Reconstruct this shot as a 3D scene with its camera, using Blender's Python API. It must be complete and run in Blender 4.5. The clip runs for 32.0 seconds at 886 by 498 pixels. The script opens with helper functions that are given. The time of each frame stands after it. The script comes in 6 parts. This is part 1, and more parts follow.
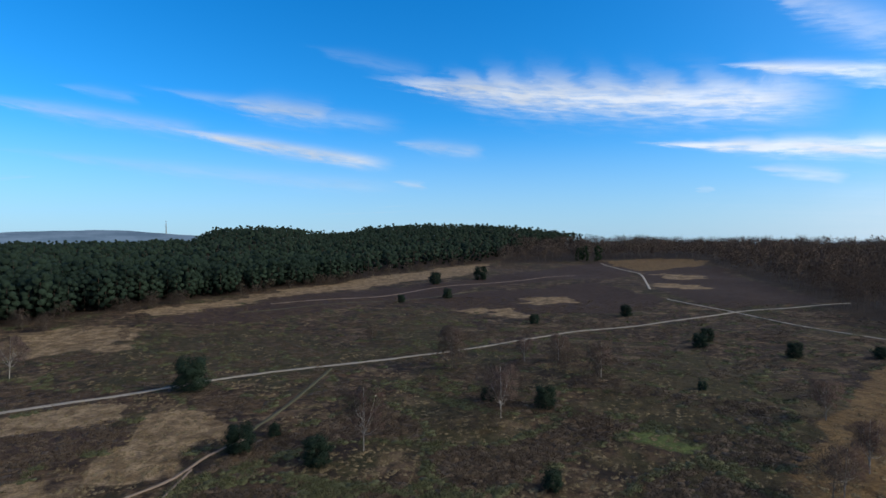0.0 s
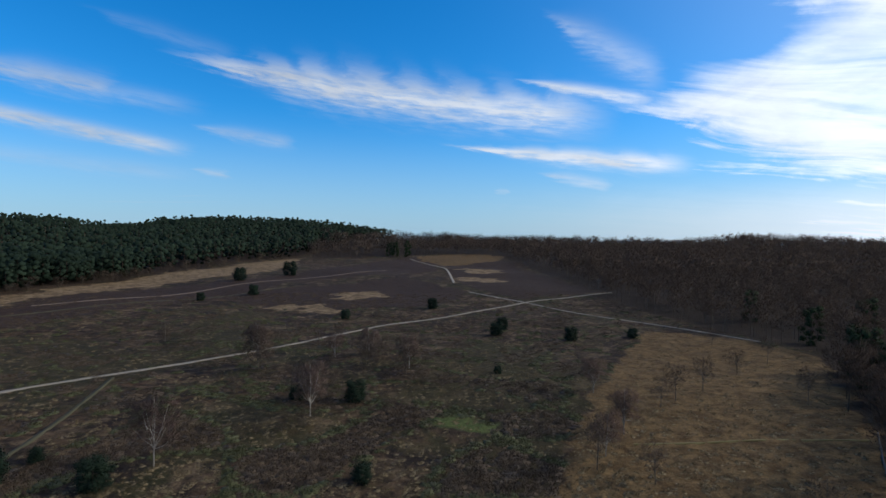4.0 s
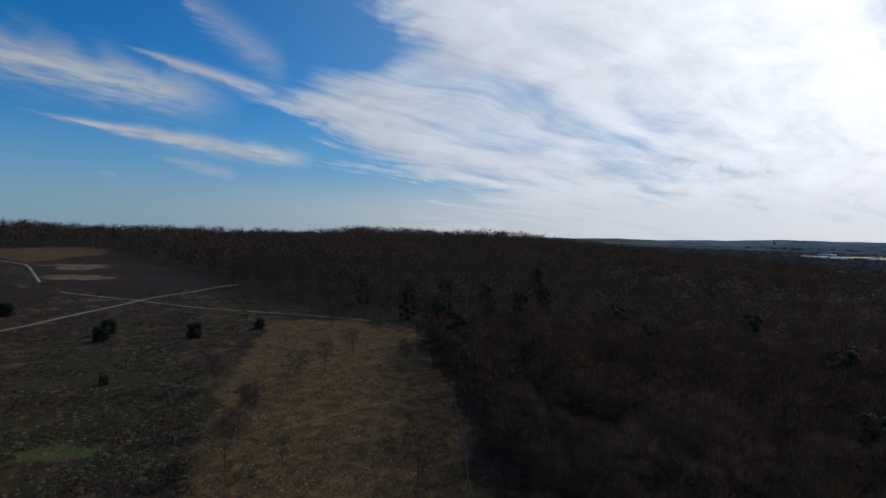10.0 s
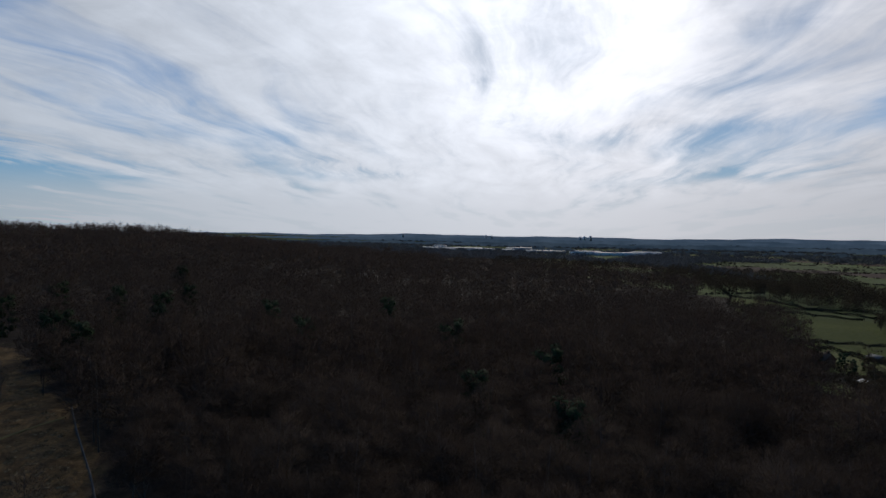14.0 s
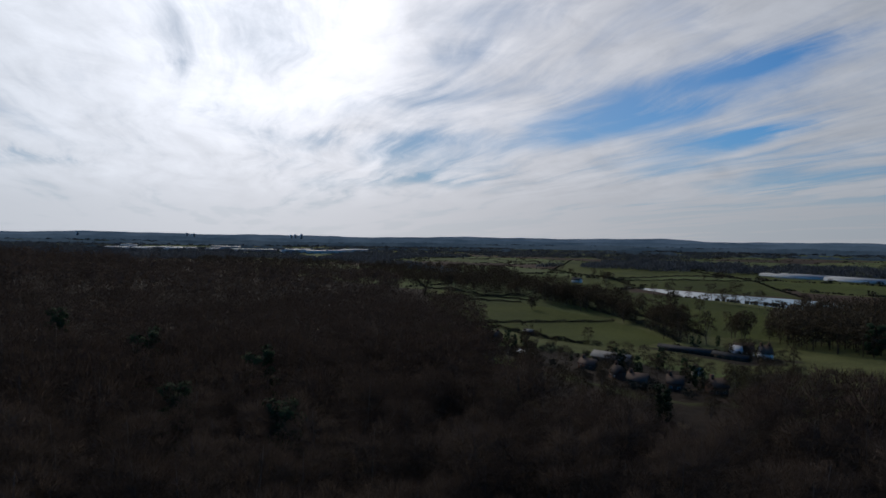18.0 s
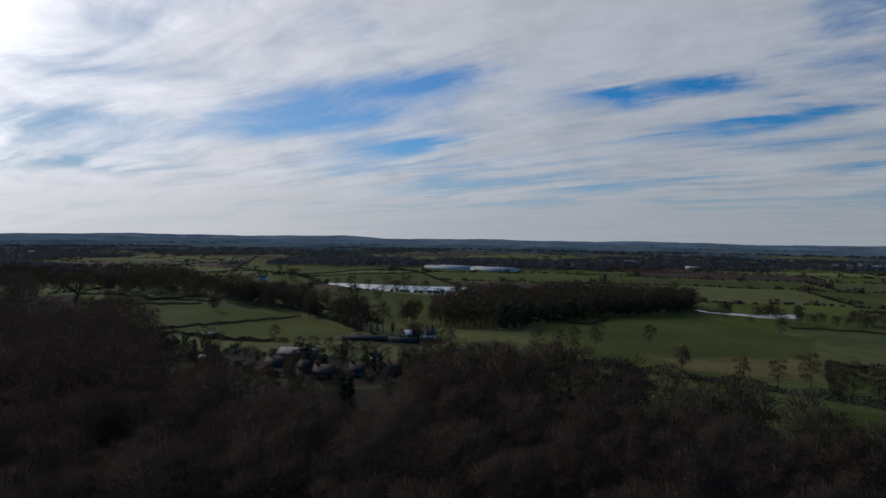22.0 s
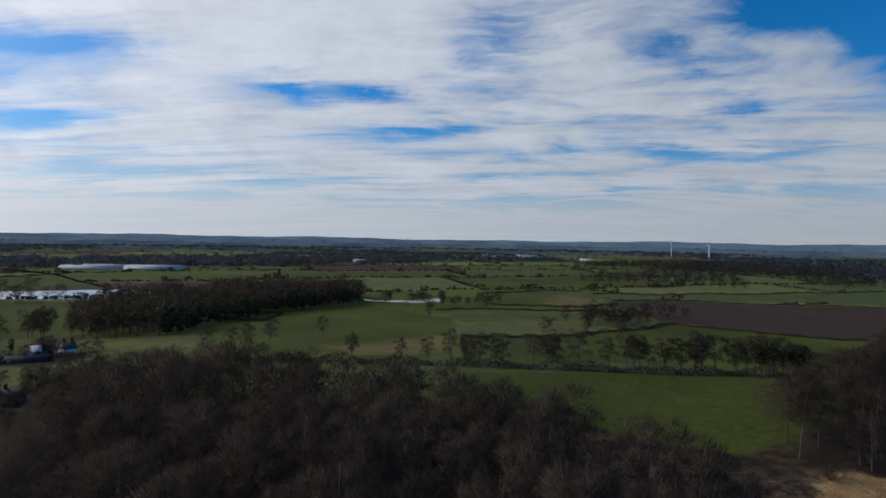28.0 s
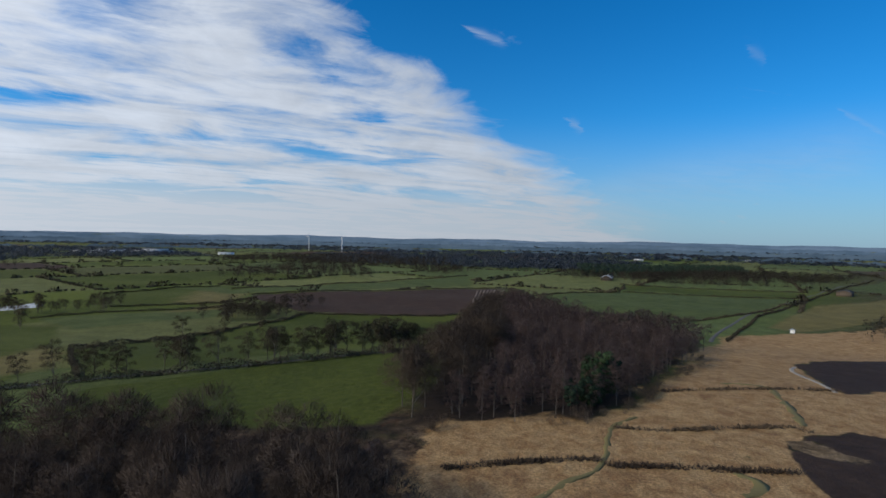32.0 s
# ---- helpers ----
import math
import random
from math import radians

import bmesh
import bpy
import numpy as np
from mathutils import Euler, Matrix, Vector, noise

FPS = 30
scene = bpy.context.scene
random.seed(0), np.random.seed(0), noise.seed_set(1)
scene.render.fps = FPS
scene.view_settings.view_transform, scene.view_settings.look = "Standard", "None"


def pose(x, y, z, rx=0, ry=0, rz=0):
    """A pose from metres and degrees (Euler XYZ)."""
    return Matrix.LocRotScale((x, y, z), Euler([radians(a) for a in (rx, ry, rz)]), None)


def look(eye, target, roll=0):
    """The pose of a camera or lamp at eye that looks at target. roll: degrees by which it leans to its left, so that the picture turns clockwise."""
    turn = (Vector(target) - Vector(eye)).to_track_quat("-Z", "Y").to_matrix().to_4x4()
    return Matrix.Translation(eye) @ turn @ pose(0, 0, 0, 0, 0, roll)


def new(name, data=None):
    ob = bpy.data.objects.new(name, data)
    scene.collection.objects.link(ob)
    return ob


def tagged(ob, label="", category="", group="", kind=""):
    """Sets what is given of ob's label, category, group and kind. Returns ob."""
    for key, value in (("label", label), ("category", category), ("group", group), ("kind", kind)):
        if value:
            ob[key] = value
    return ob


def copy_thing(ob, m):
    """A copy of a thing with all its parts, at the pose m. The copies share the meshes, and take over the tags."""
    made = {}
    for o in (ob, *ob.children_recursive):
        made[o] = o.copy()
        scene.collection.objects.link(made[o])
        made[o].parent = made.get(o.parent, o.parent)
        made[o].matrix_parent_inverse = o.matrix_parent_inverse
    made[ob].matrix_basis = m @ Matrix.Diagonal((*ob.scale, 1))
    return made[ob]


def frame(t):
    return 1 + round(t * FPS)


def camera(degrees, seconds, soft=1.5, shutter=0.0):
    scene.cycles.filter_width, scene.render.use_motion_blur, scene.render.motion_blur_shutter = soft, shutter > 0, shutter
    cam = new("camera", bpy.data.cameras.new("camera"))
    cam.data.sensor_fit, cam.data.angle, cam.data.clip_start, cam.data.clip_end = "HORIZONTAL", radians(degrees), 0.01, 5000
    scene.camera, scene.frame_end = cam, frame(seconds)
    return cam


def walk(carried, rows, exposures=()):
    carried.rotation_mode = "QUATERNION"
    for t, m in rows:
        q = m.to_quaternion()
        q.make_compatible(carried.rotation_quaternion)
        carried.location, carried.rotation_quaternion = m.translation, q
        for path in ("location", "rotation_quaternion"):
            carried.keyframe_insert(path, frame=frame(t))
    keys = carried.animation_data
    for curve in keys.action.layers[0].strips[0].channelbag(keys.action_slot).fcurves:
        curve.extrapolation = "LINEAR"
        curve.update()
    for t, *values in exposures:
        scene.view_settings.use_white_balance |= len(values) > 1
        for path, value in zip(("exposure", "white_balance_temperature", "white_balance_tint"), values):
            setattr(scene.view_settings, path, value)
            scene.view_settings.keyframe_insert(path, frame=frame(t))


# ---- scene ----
# ---- camera: a drone that hovers and turns on the spot ----
cam = camera(77.40, 32.0, soft=1.55)
UNIT = 2.0  # the plan below is drawn in units of two metres, up to the section that turns it into metres
EYE = (0.0, 0.0, 32.0 * UNIT)
TURNS = [  # seconds, pitch, roll, yaw
    (0.0, -0.59, 0.11, 2.56), (0.5, -0.68, -0.10, -0.38), (1.0, -0.71, -0.20, -2.06),
    (1.5, -0.67, -0.28, -1.94), (2.0, -0.73, -0.41, -2.96), (2.5, -0.75, -0.40, -4.70),
    (3.0, -0.85, -0.55, -8.73), (3.5, -0.87, -0.65, -12.91), (4.0, -0.99, -0.70, -16.76),
    (4.5, -1.00, -0.69, -21.06), (6.5, -1.28, -0.50, -29.08), (7.0, -1.31, -0.59, -31.02),
    (7.5, -1.36, -0.66, -33.14), (8.0, -1.31, -0.68, -37.32), (8.5, -1.29, -0.72, -41.27),
    (9.0, -1.35, -0.69, -45.48), (9.5, -1.25, -0.89, -49.77), (10.0, -1.34, -1.04, -54.08),
    (10.5, -1.13, -1.12, -58.12), (11.0, -1.12, -1.23, -62.49), (11.5, -1.07, -1.21, -66.81),
    (12.0, -1.15, -0.91, -71.19), (12.5, -1.22, -0.65, -75.95), (13.0, -1.31, -0.64, -80.06),
    (13.5, -1.30, -0.73, -84.53), (14.0, -1.36, -0.82, -89.16), (14.5, -1.18, -0.79, -93.45),
    (15.0, -1.11, -0.85, -98.08), (15.5, -1.08, -0.78, -102.78), (17.5, -1.07, -0.91, -116.13),
    (18.0, -1.14, -0.82, -118.46), (18.5, -1.15, -0.66, -120.74), (19.0, -1.32, -0.86, -123.48),
    (19.5, -1.39, -0.74, -128.49), (20.0, -1.31, -0.80, -132.83), (20.5, -1.28, -0.80, -137.58),
    (21.0, -1.19, -0.84, -142.77), (21.5, -1.15, -0.84, -147.63), (22.0, -1.03, -0.82, -150.18),
    (22.5, -1.00, -0.79, -152.74), (23.0, -1.08, -0.72, -155.43), (23.5, -1.03, -0.80, -157.92),
    (24.0, -1.08, -0.74, -160.50), (24.5, -1.13, -0.76, -162.97), (25.0, -1.17, -0.81, -165.28),
    (25.5, -1.26, -0.78, -167.60), (27.5, -1.24, -0.81, -178.54), (28.0, -1.06, -0.87, -183.07),
    (28.5, -0.96, -0.95, -187.65), (29.0, -0.99, -0.97, -192.24), (29.5, -0.90, -0.94, -197.18),
    (30.0, -0.85, -0.99, -201.75), (30.5, -0.88, -1.04, -206.31), (31.0, -0.92, -1.16, -210.66),
    (31.5, -0.97, -1.29, -214.97), (32.0, -1.05, -1.32, -219.14),
]
EXPOSURES = [(0, 0.0), (4, -0.2), (8, -0.72), (12, -1.2), (18, -1.25), (24, -0.92), (28, -0.56), (32, -0.26)]
walk(cam, [(t, pose(*EYE, 90 + p, r, w)) for t, p, r, w in TURNS], EXPOSURES)

# ---- world, sun ----
SUN_AZ, SUN_EL = 100.0, 30.0
WIND = 96.0  # bearing in which the cloud streets vanish
# bands of ice cloud in the clear sky: bearing, height, half length, half thickness, rise, density, taper, notches
STREAKS_NORTH = [
    (12.0, 14.4, 20.0, 1.8, -0.101, 1.05, 0.4, 0.5), (30.8, 14.7, 6.5, 0.55, -0.20, 1.0), (28.6, 8.5, 11.5, 0.75, -0.10, 1.25, 0.6, 0.3),
    (-35.0, 11.1, 9.0, 0.65, -0.06, 0.42), (-19.1, 9.4, 10.5, 0.60, -0.125, 1.0), (-18.8, 13.0, 11.4, 0.75, -0.09, 0.30), (-19.3, 13.1, 5.6, 0.95, -0.075, 0.65),
    (-3.1, 9.8, 4.6, 0.6, -0.11, 0.42), (-24.3, 6.7, 17.0, 0.7, -0.06, 0.22), (-6.1, 6.1, 1.8, 0.3, -0.12, 0.45), (-34.3, 13.1, 3.0, 0.45, -0.08, 0.2)]
STREAKS_REST = [
    (30.2, 6.1, 3.4, 0.6, -0.21, 0.5), (32.5, 18.7, 5.5, 1.5, -0.58, 0.38), (22.5, 5.0, 0.9, 0.25, -0.05, 0.4), (-10.0, 18.0, 6.2, 0.7, -0.17, 0.12),
    (226.2, 6.1, 6.3, 0.3, 0.01, 0.4), (255.9, 10.4, 1.8, 0.35, -0.77, 0.2), (232.1, 11.7, 0.8, 0.45, -0.66, 0.3), (248.0, 17.0, 0.8, 0.5, -0.9, 0.15),
    (244.0, 6.4, 14.7, 2.6, 0.16, 0.16), (222.8, 20.2, 2.1, 0.35, -0.37, 0.35)]
# thin places of the cloud bank, sector by sector: bearing, height, half length, half thickness, rise, strength
RIFTS = [
    [(45.0, 17.6, 5.5, 1.5, 0.08, 0.55), (49.0, 19.5, 4.7, 1.1, -0.33, 0.3), (37.6, 10.9, 2.9, 0.8, -0.156, 0.8), (47.0, 4.6, 6.5, 1.2, -0.05, 0.9), (60.7, 5.2, 7.5, 0.9, -0.04, 0.6),
     (73.4, 10.3, 3.2, 1.5, 0.23, 0.45), (82.3, 14.6, 1.8, 1.1, -0.6, 0.3), (90.9, 14.9, 1.7, 0.7, 0.15, 0.3), (94.2, 12.0, 2.7, 0.9, -0.04, 0.4), (97.3, 17.9, 2.4, 0.7, -0.06, 0.1)],
    [(79.2, 6.2, 8.5, 0.7, -0.05, 0.75), (104.5, 9.5, 3.6, 0.9, 0.03, 0.7), (113.3, 13.8, 7.0, 1.4, 0.095, 0.6), (112.7, 8.4, 5.9, 1.2, 0.2, 0.45), (118.8, 18.2, 6.1, 1.0, 0.05, 0.45), (115.0, 9.8, 6.5, 1.0, 0.11, 0.35),
     (134.3, 11.9, 6.9, 1.5, 0.167, 1.0), (146.7, 15.4, 9.1, 1.1, 0.125, 1.05), (145.9, 8.9, 6.1, 0.8, 0.16, 0.8), (138.8, 11.3, 8.1, 0.6, 0.18, 0.4), (151.6, 4.4, 4.2, 0.4, -0.02, 0.55), (124.8, 21.7, 5.7, 1.4, 0.1, 0.45)],
    [(115.3, 5.7, 9.8, 0.45, 0.01, 0.45), (167.2, 14.0, 4.3, 0.95, -0.2, 0.95), (175.4, 14.1, 4.5, 0.55, -0.1, 0.85), (180.1, 10.7, 6.0, 0.65, 0.03, 1.0), (185.2, 18.9, 3.3, 1.1, -0.07, 0.6), (163.8, 5.3, 5.2, 0.35, -0.01, 0.6),
     (175.0, 3.0, 4.3, 0.35, -0.05, 0.55), (160.0, 3.8, 3.1, 0.3, 0.02, 0.5), (186.9, 5.7, 1.8, 0.4, -0.03, 0.5), (167.2, 16.5, 2.7, 0.45, -0.02, 0.5), (142.2, 19.8, 2.9, 1.4, -0.25, 0.35), (148.6, 9.6, 3.5, 0.6, 0.115, 0.4)],
    [(187.7, 20.4, 5.0, 1.7, -0.07, 0.7), (187.7, 17.6, 6.0, 0.8, -0.035, 0.5), (202.9, 17.4, 3.2, 1.1, -0.1, 0.9), (211.5, 19.8, 4.3, 2.4, 0.06, 1.0), (198.2, 7.9, 5.7, 0.9, -0.07, 0.75), (205.3, 8.6, 6.7, 0.8, -0.1, 0.7),
     (201.5, 5.4, 2.6, 0.45, -0.03, 0.8), (198.7, 3.3, 3.2, 0.3, 0.0, 0.5), (216.2, 5.0, 5.5, 0.7, -0.04, 0.5), (211.9, 11.9, 1.8, 0.75, -0.09, 0.6), (207.2, 15.5, 1.9, 0.85, -0.1, 0.6), (213.3, 8.3, 8.0, 0.65, -0.06, 0.4)],
]


class Graph:
    """Small helper to write node trees."""

    def __init__(self, tree):
        self.tree, self.nodes, self.links = tree, tree.nodes, tree.links

    def add(self, kind):
        return self.nodes.new(kind)

    def put(self, socket, value):
        if isinstance(value, bpy.types.NodeSocket):
            self.links.new(value, socket)
        else:
            socket.default_value = value

    def math(self, op, a, b=0.0, c=0.0, clamp=False):
        n = self.add("ShaderNodeMath")
        n.operation, n.use_clamp = op, clamp
        for s, v in zip(n.inputs, (a, b, c)):
            self.put(s, v)
        return n.outputs[0]

    def step(self, lo, hi, v):
        n = self.add("ShaderNodeMapRange")
        n.interpolation_type = "SMOOTHSTEP"
        for s, x in zip(n.inputs, (v, lo, hi, 0.0, 1.0)):
            self.put(s, x)
        return n.outputs[0]

    def mix(self, f, a, b, blend="MIX"):
        n = self.add("ShaderNodeMix")
        n.data_type, n.blend_type = "RGBA", blend
        self.put(n.inputs[0], f), self.put(n.inputs[6], a), self.put(n.inputs[7], b)
        return n.outputs[2]

    def noise(self, vec, scale, detail=4.0, rough=0.55, warp=0.0):
        n = self.add("ShaderNodeTexNoise")
        self.put(n.inputs["Vector"], vec)
        for k, v in (("Scale", scale), ("Detail", detail), ("Roughness", rough), ("Distortion", warp)):
            self.put(n.inputs[k], v)
        return n.outputs[0]

    def vec(self, x, y, z=0.0):
        n = self.add("ShaderNodeCombineXYZ")
        for s, v in zip(n.inputs, (x, y, z)):
            self.put(s, v)
        return n.outputs[0]

    def bump(self, c, w, v):
        q = self.math("DIVIDE", self.math("SUBTRACT", v, c), w)
        return self.math("EXPONENT", self.math("MULTIPLY", self.math("MULTIPLY", q, q), -1.0))


def make_world():
    world = bpy.data.worlds.new("sky")
    scene.world = world
    world.use_nodes = True
    world.node_tree.nodes.clear()
    g = Graph(world.node_tree)
    sky = g.add("ShaderNodeTexSky")
    sky.sky_type, sky.sun_disc = "NISHITA", False
    sky.sun_elevation, sky.sun_rotation = radians(SUN_EL), radians(SUN_AZ)
    sky.air_density, sky.dust_density, sky.ozone_density = 1.0, 0.4, 3.0
    way = g.add("ShaderNodeTexCoord").outputs["Generated"]
    turn = g.add("ShaderNodeVectorRotate")
    turn.rotation_type = "Z_AXIS"
    g.put(turn.inputs["Vector"], way), g.put(turn.inputs["Angle"], radians(109))
    xyz = g.add("ShaderNodeSeparateXYZ")
    g.links.new(turn.outputs[0], xyz.inputs[0])
    x, y, z = xyz.outputs
    az = g.math("MULTIPLY_ADD", g.math("ARCTAN2", x, y), 180 / math.pi, 109.0)
    el = g.math("MULTIPLY", g.math("ARCSINE", z), 180 / math.pi)

    def half(n, k):
        """A noise as a swing of about plus and minus k / 4."""
        return g.math("MULTIPLY", g.math("SUBTRACT", n, 0.5), k)

    # the cloud layer, seen in perspective: a flat sheet overhead, combed along one wind that blows from the sun's side
    deep = g.math("ADD", g.math("MAXIMUM", z, 0.0), 0.075)
    sw, cw = math.sin(radians(WIND - 109)), math.cos(radians(WIND - 109))
    along_w = g.math("DIVIDE", g.math("ADD", g.math("MULTIPLY", x, sw), g.math("MULTIPLY", y, cw)), deep)
    cross_w = g.math("DIVIDE", g.math("SUBTRACT", g.math("MULTIPLY", x, cw), g.math("MULTIPLY", y, sw)), deep)
    swirl = g.noise(g.vec(along_w, cross_w, 4.0), 0.55, 3.0, 0.5)
    cross_w = g.math("ADD", cross_w, half(swirl, 0.9))
    broad = g.noise(g.vec(g.math("MULTIPLY", along_w, 0.24), g.math("MULTIPLY", cross_w, 0.80)), 1.0, 3.0, 0.5, 0.3)
    fibre = g.noise(g.vec(g.math("MULTIPLY", along_w, 0.50), g.math("MULTIPLY", cross_w, 2.6), 7.0), 1.0, 6.0, 0.60, 0.35)
    clots = g.noise(g.vec(g.math("MULTIPLY", along_w, 1.1), g.math("MULTIPLY", cross_w, 1.9), 2.0), 1.0, 6.0, 0.62, 0.5)
    puff = g.noise(g.vec(az, g.math("MULTIPLY", el, 2.2)), 0.16, 6.0, 0.62, 0.5)
    comb = g.noise(g.vec(g.math("MULTIPLY", az, 0.30), g.math("MULTIPLY", g.math("MULTIPLY_ADD", az, 0.11, el), 1.9), 5.0), 1.0, 6.0, 0.62, 0.3)
    # ragged bearings, so that no rim is smooth
    waz = g.math("ADD", az, g.math("ADD", half(puff, 9.0), half(fibre, 7.0)))
    wel = g.math("ADD", el, g.math("ADD", half(fibre, 3.4), half(puff, 2.0)))
    clotted = g.step(160.0, 195.0, az)
    cover = g.math("ADD", half(broad, 2.1), g.math("MULTIPLY", half(fibre, 1.75), g.math("MULTIPLY_ADD", clotted, -0.45, 1.0)))
    cover = g.math("ADD", cover, g.math("MULTIPLY", half(clots, 1.9), g.math("MULTIPLY_ADD", clotted, 1.05, 0.45)))
    cover = g.math("ADD", cover, g.math("MULTIPLY_ADD", g.bump(92.0, 30.0, az), 0.16, 0.70))
    # the bank ends in a ragged wedge on one side and along a slanting line on the other
    wedge = g.math("MULTIPLY_ADD", g.math("ABSOLUTE", g.math("SUBTRACT", wel, 12.5)), 1.4, 33.5)
    west = g.step(-5.0, 13.0, g.math("SUBTRACT", waz, g.math("MINIMUM", wedge, 45.0)))
    east = g.step(-6.0, 7.0, g.math("SUBTRACT", g.math("MULTIPLY_ADD", wel, -1.45, 241.5), g.math("ADD", waz, half(clots, 16.0))))
    inside = g.math("MULTIPLY", west, east)
    cover = g.math("ADD", cover, g.math("MULTIPLY", g.math("SUBTRACT", inside, 1.0), 1.25))

    def after(done, value):
        """The value, worked out once done is known: keeps the node program short of registers small."""
        return g.math("MULTIPLY_ADD", done, 1e-9, value)

    def rift(total, c_az, c_el, length, thick, rise, strong):
        """Adds one thin place of the cloud sheet to the sum."""
        du = g.math("SUBTRACT", after(total, waz), c_az)
        dv = g.math("SUBTRACT", g.math("MULTIPLY_ADD", du, -rise, wel), c_el)
        p, q = g.math("MULTIPLY", du, 1.0 / length), g.math("MULTIPLY", dv, 0.85 / thick)
        fall = g.math("MULTIPLY_ADD", p, g.math("MULTIPLY", p, -1.0), g.math("MULTIPLY", g.math("MULTIPLY", q, q), -1.0))
        return g.math("MULTIPLY_ADD", g.math("EXPONENT", fall), strong, total)

    rifts = half(puff, 0.001)
    for sector in RIFTS:
        for row in sector:
            rifts = rift(rifts, *row)
    cover = g.math("SUBTRACT", cover, g.math("MULTIPLY", rifts, 0.66))
    veil = g.math("POWER", g.step(-0.12, 0.86, cover), 0.8)

    combed = half(comb, 1.0)
    grain = g.math("MULTIPLY_ADD", g.step(0.30, 0.66, comb), 0.50, 0.5)

    def streak(total, c_az, c_el, length, thick, rise, strong, point=0.5, ribs=0.0):
        """Adds a band of ice cloud: point is how far its western end tapers off, ribs how far its upper rim is notched."""
        du = g.math("SUBTRACT", after(total, az), c_az)
        u = g.math("MULTIPLY", g.math("MULTIPLY_ADD", combed, 3.0, du), 1.0 / length)
        off = g.math("SUBTRACT", g.math("MULTIPLY_ADD", du, -rise, g.math("MULTIPLY_ADD", combed, thick * 1.0 + 0.25, el)), c_el)
        if ribs:
            saw = g.math("SINE", g.math("MULTIPLY", g.math("ADD", g.math("MULTIPLY_ADD", el, 0.7, du), half(puff, 7.0)), 1.35))
            saw = g.math("MULTIPLY_ADD", saw, 0.5, 0.5)
            up = g.step(-0.2 * thick, thick, off)
            off = g.math("MULTIPLY_ADD", g.math("MULTIPLY", g.math("MULTIPLY", saw, saw), up), ribs * thick, off)
        wide = g.math("MULTIPLY_ADD", g.step(-1.1, -1.1 + 2.2 * point, u), thick * 0.8, thick * 0.2)
        q = g.math("DIVIDE", off, wide)
        body = g.math("EXPONENT", g.math("MULTIPLY", g.math("MULTIPLY", q, q), -1.0))
        ends = g.math("MULTIPLY", g.step(-1.15, -1.15 + 1.2 * point, u), g.math("SUBTRACT", 1.0, g.step(0.7, 1.15, u)))
        dense = g.math("MULTIPLY", g.math("MULTIPLY", g.math("MULTIPLY", body, ends), grain), strong)
        return g.math("MAXIMUM", total, dense)

    total = veil
    for row in STREAKS_NORTH + STREAKS_REST:
        total = streak(total, *row)
    total = g.math("MINIMUM", total, 1.0)
    # glow of the sun through thin cloud
    s = Vector((math.sin(radians(SUN_AZ - 109)) * math.cos(radians(26)), math.cos(radians(SUN_AZ - 109)) * math.cos(radians(26)), math.sin(radians(26))))
    dot = g.add("ShaderNodeVectorMath")
    dot.operation = "DOT_PRODUCT"
    g.put(dot.inputs[0], turn.outputs[0]), g.put(dot.inputs[1], s)
    glow = g.math("POWER", g.math("MAXIMUM", dot.outputs["Value"], 0.0), 22.0)
    halo = g.math("POWER", g.math("MAXIMUM", dot.outputs["Value"], 0.0), 4.0)
    blue = g.mix(1.0, sky.outputs[0], (0.072, 0.137, 0.194, 1), "MULTIPLY")
    hsv = g.add("ShaderNodeHueSaturation")
    hsv.inputs["Saturation"].default_value = 1.12
    g.put(hsv.inputs["Color"], blue)
    haze = g.math("SUBTRACT", 1.0, g.step(-1.0, 13.0, el))
    deeper = g.math("MULTIPLY_ADD", g.step(150.0, 225.0, az), -0.24, 1.0)
    base = g.mix(1.0, g.mix(g.math("MULTIPLY", haze, 0.72), hsv.outputs[0], (0.44, 0.60, 0.82, 1)), g.vec(deeper, deeper, deeper), "MULTIPLY")
    base = g.mix(g.math("MULTIPLY", halo, 0.85, clamp=True), base, (0.78, 0.86, 0.98, 1))
    lit = g.math("ADD", g.math("MULTIPLY_ADD", g.bump(2.0, 34.0, az), 0.16, g.math("MULTIPLY", halo, 0.8)), g.math("ADD", g.math("MULTIPLY", g.bump(62.0, 34.0, az), 0.40), g.math("ADD", g.math("MULTIPLY", glow, 1.4), g.math("MULTIPLY_ADD", g.math("MULTIPLY", g.step(8.0, 20.0, el), g.step(155.0, 185.0, az)), 0.10, g.math("MULTIPLY_ADD", g.bump(125.0, 80.0, az), 0.40, 0.665)))))
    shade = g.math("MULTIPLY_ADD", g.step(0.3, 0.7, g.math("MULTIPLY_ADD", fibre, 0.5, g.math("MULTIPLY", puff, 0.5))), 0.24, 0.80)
    shade = g.math("ADD", shade, half(clots, 0.30))
    flat_low = g.math("SUBTRACT", 1.0, g.step(2.0, 6.5, el))
    shade = g.math("ADD", g.math("MULTIPLY", shade, g.math("SUBTRACT", 1.0, flat_low)), g.math("MULTIPLY", flat_low, 0.86))
    total = g.math("MAXIMUM", total, g.math("MULTIPLY", g.math("MULTIPLY", flat_low, g.math("MULTIPLY", g.step(12.0, 66.0, waz), g.step(-16.0, 4.0, g.math("SUBTRACT", 229.0, waz)))), 0.85))
    bright = g.math("MULTIPLY", lit, shade)
    warm = g.math("MULTIPLY", g.bump(118.0, 45.0, az), 0.11)
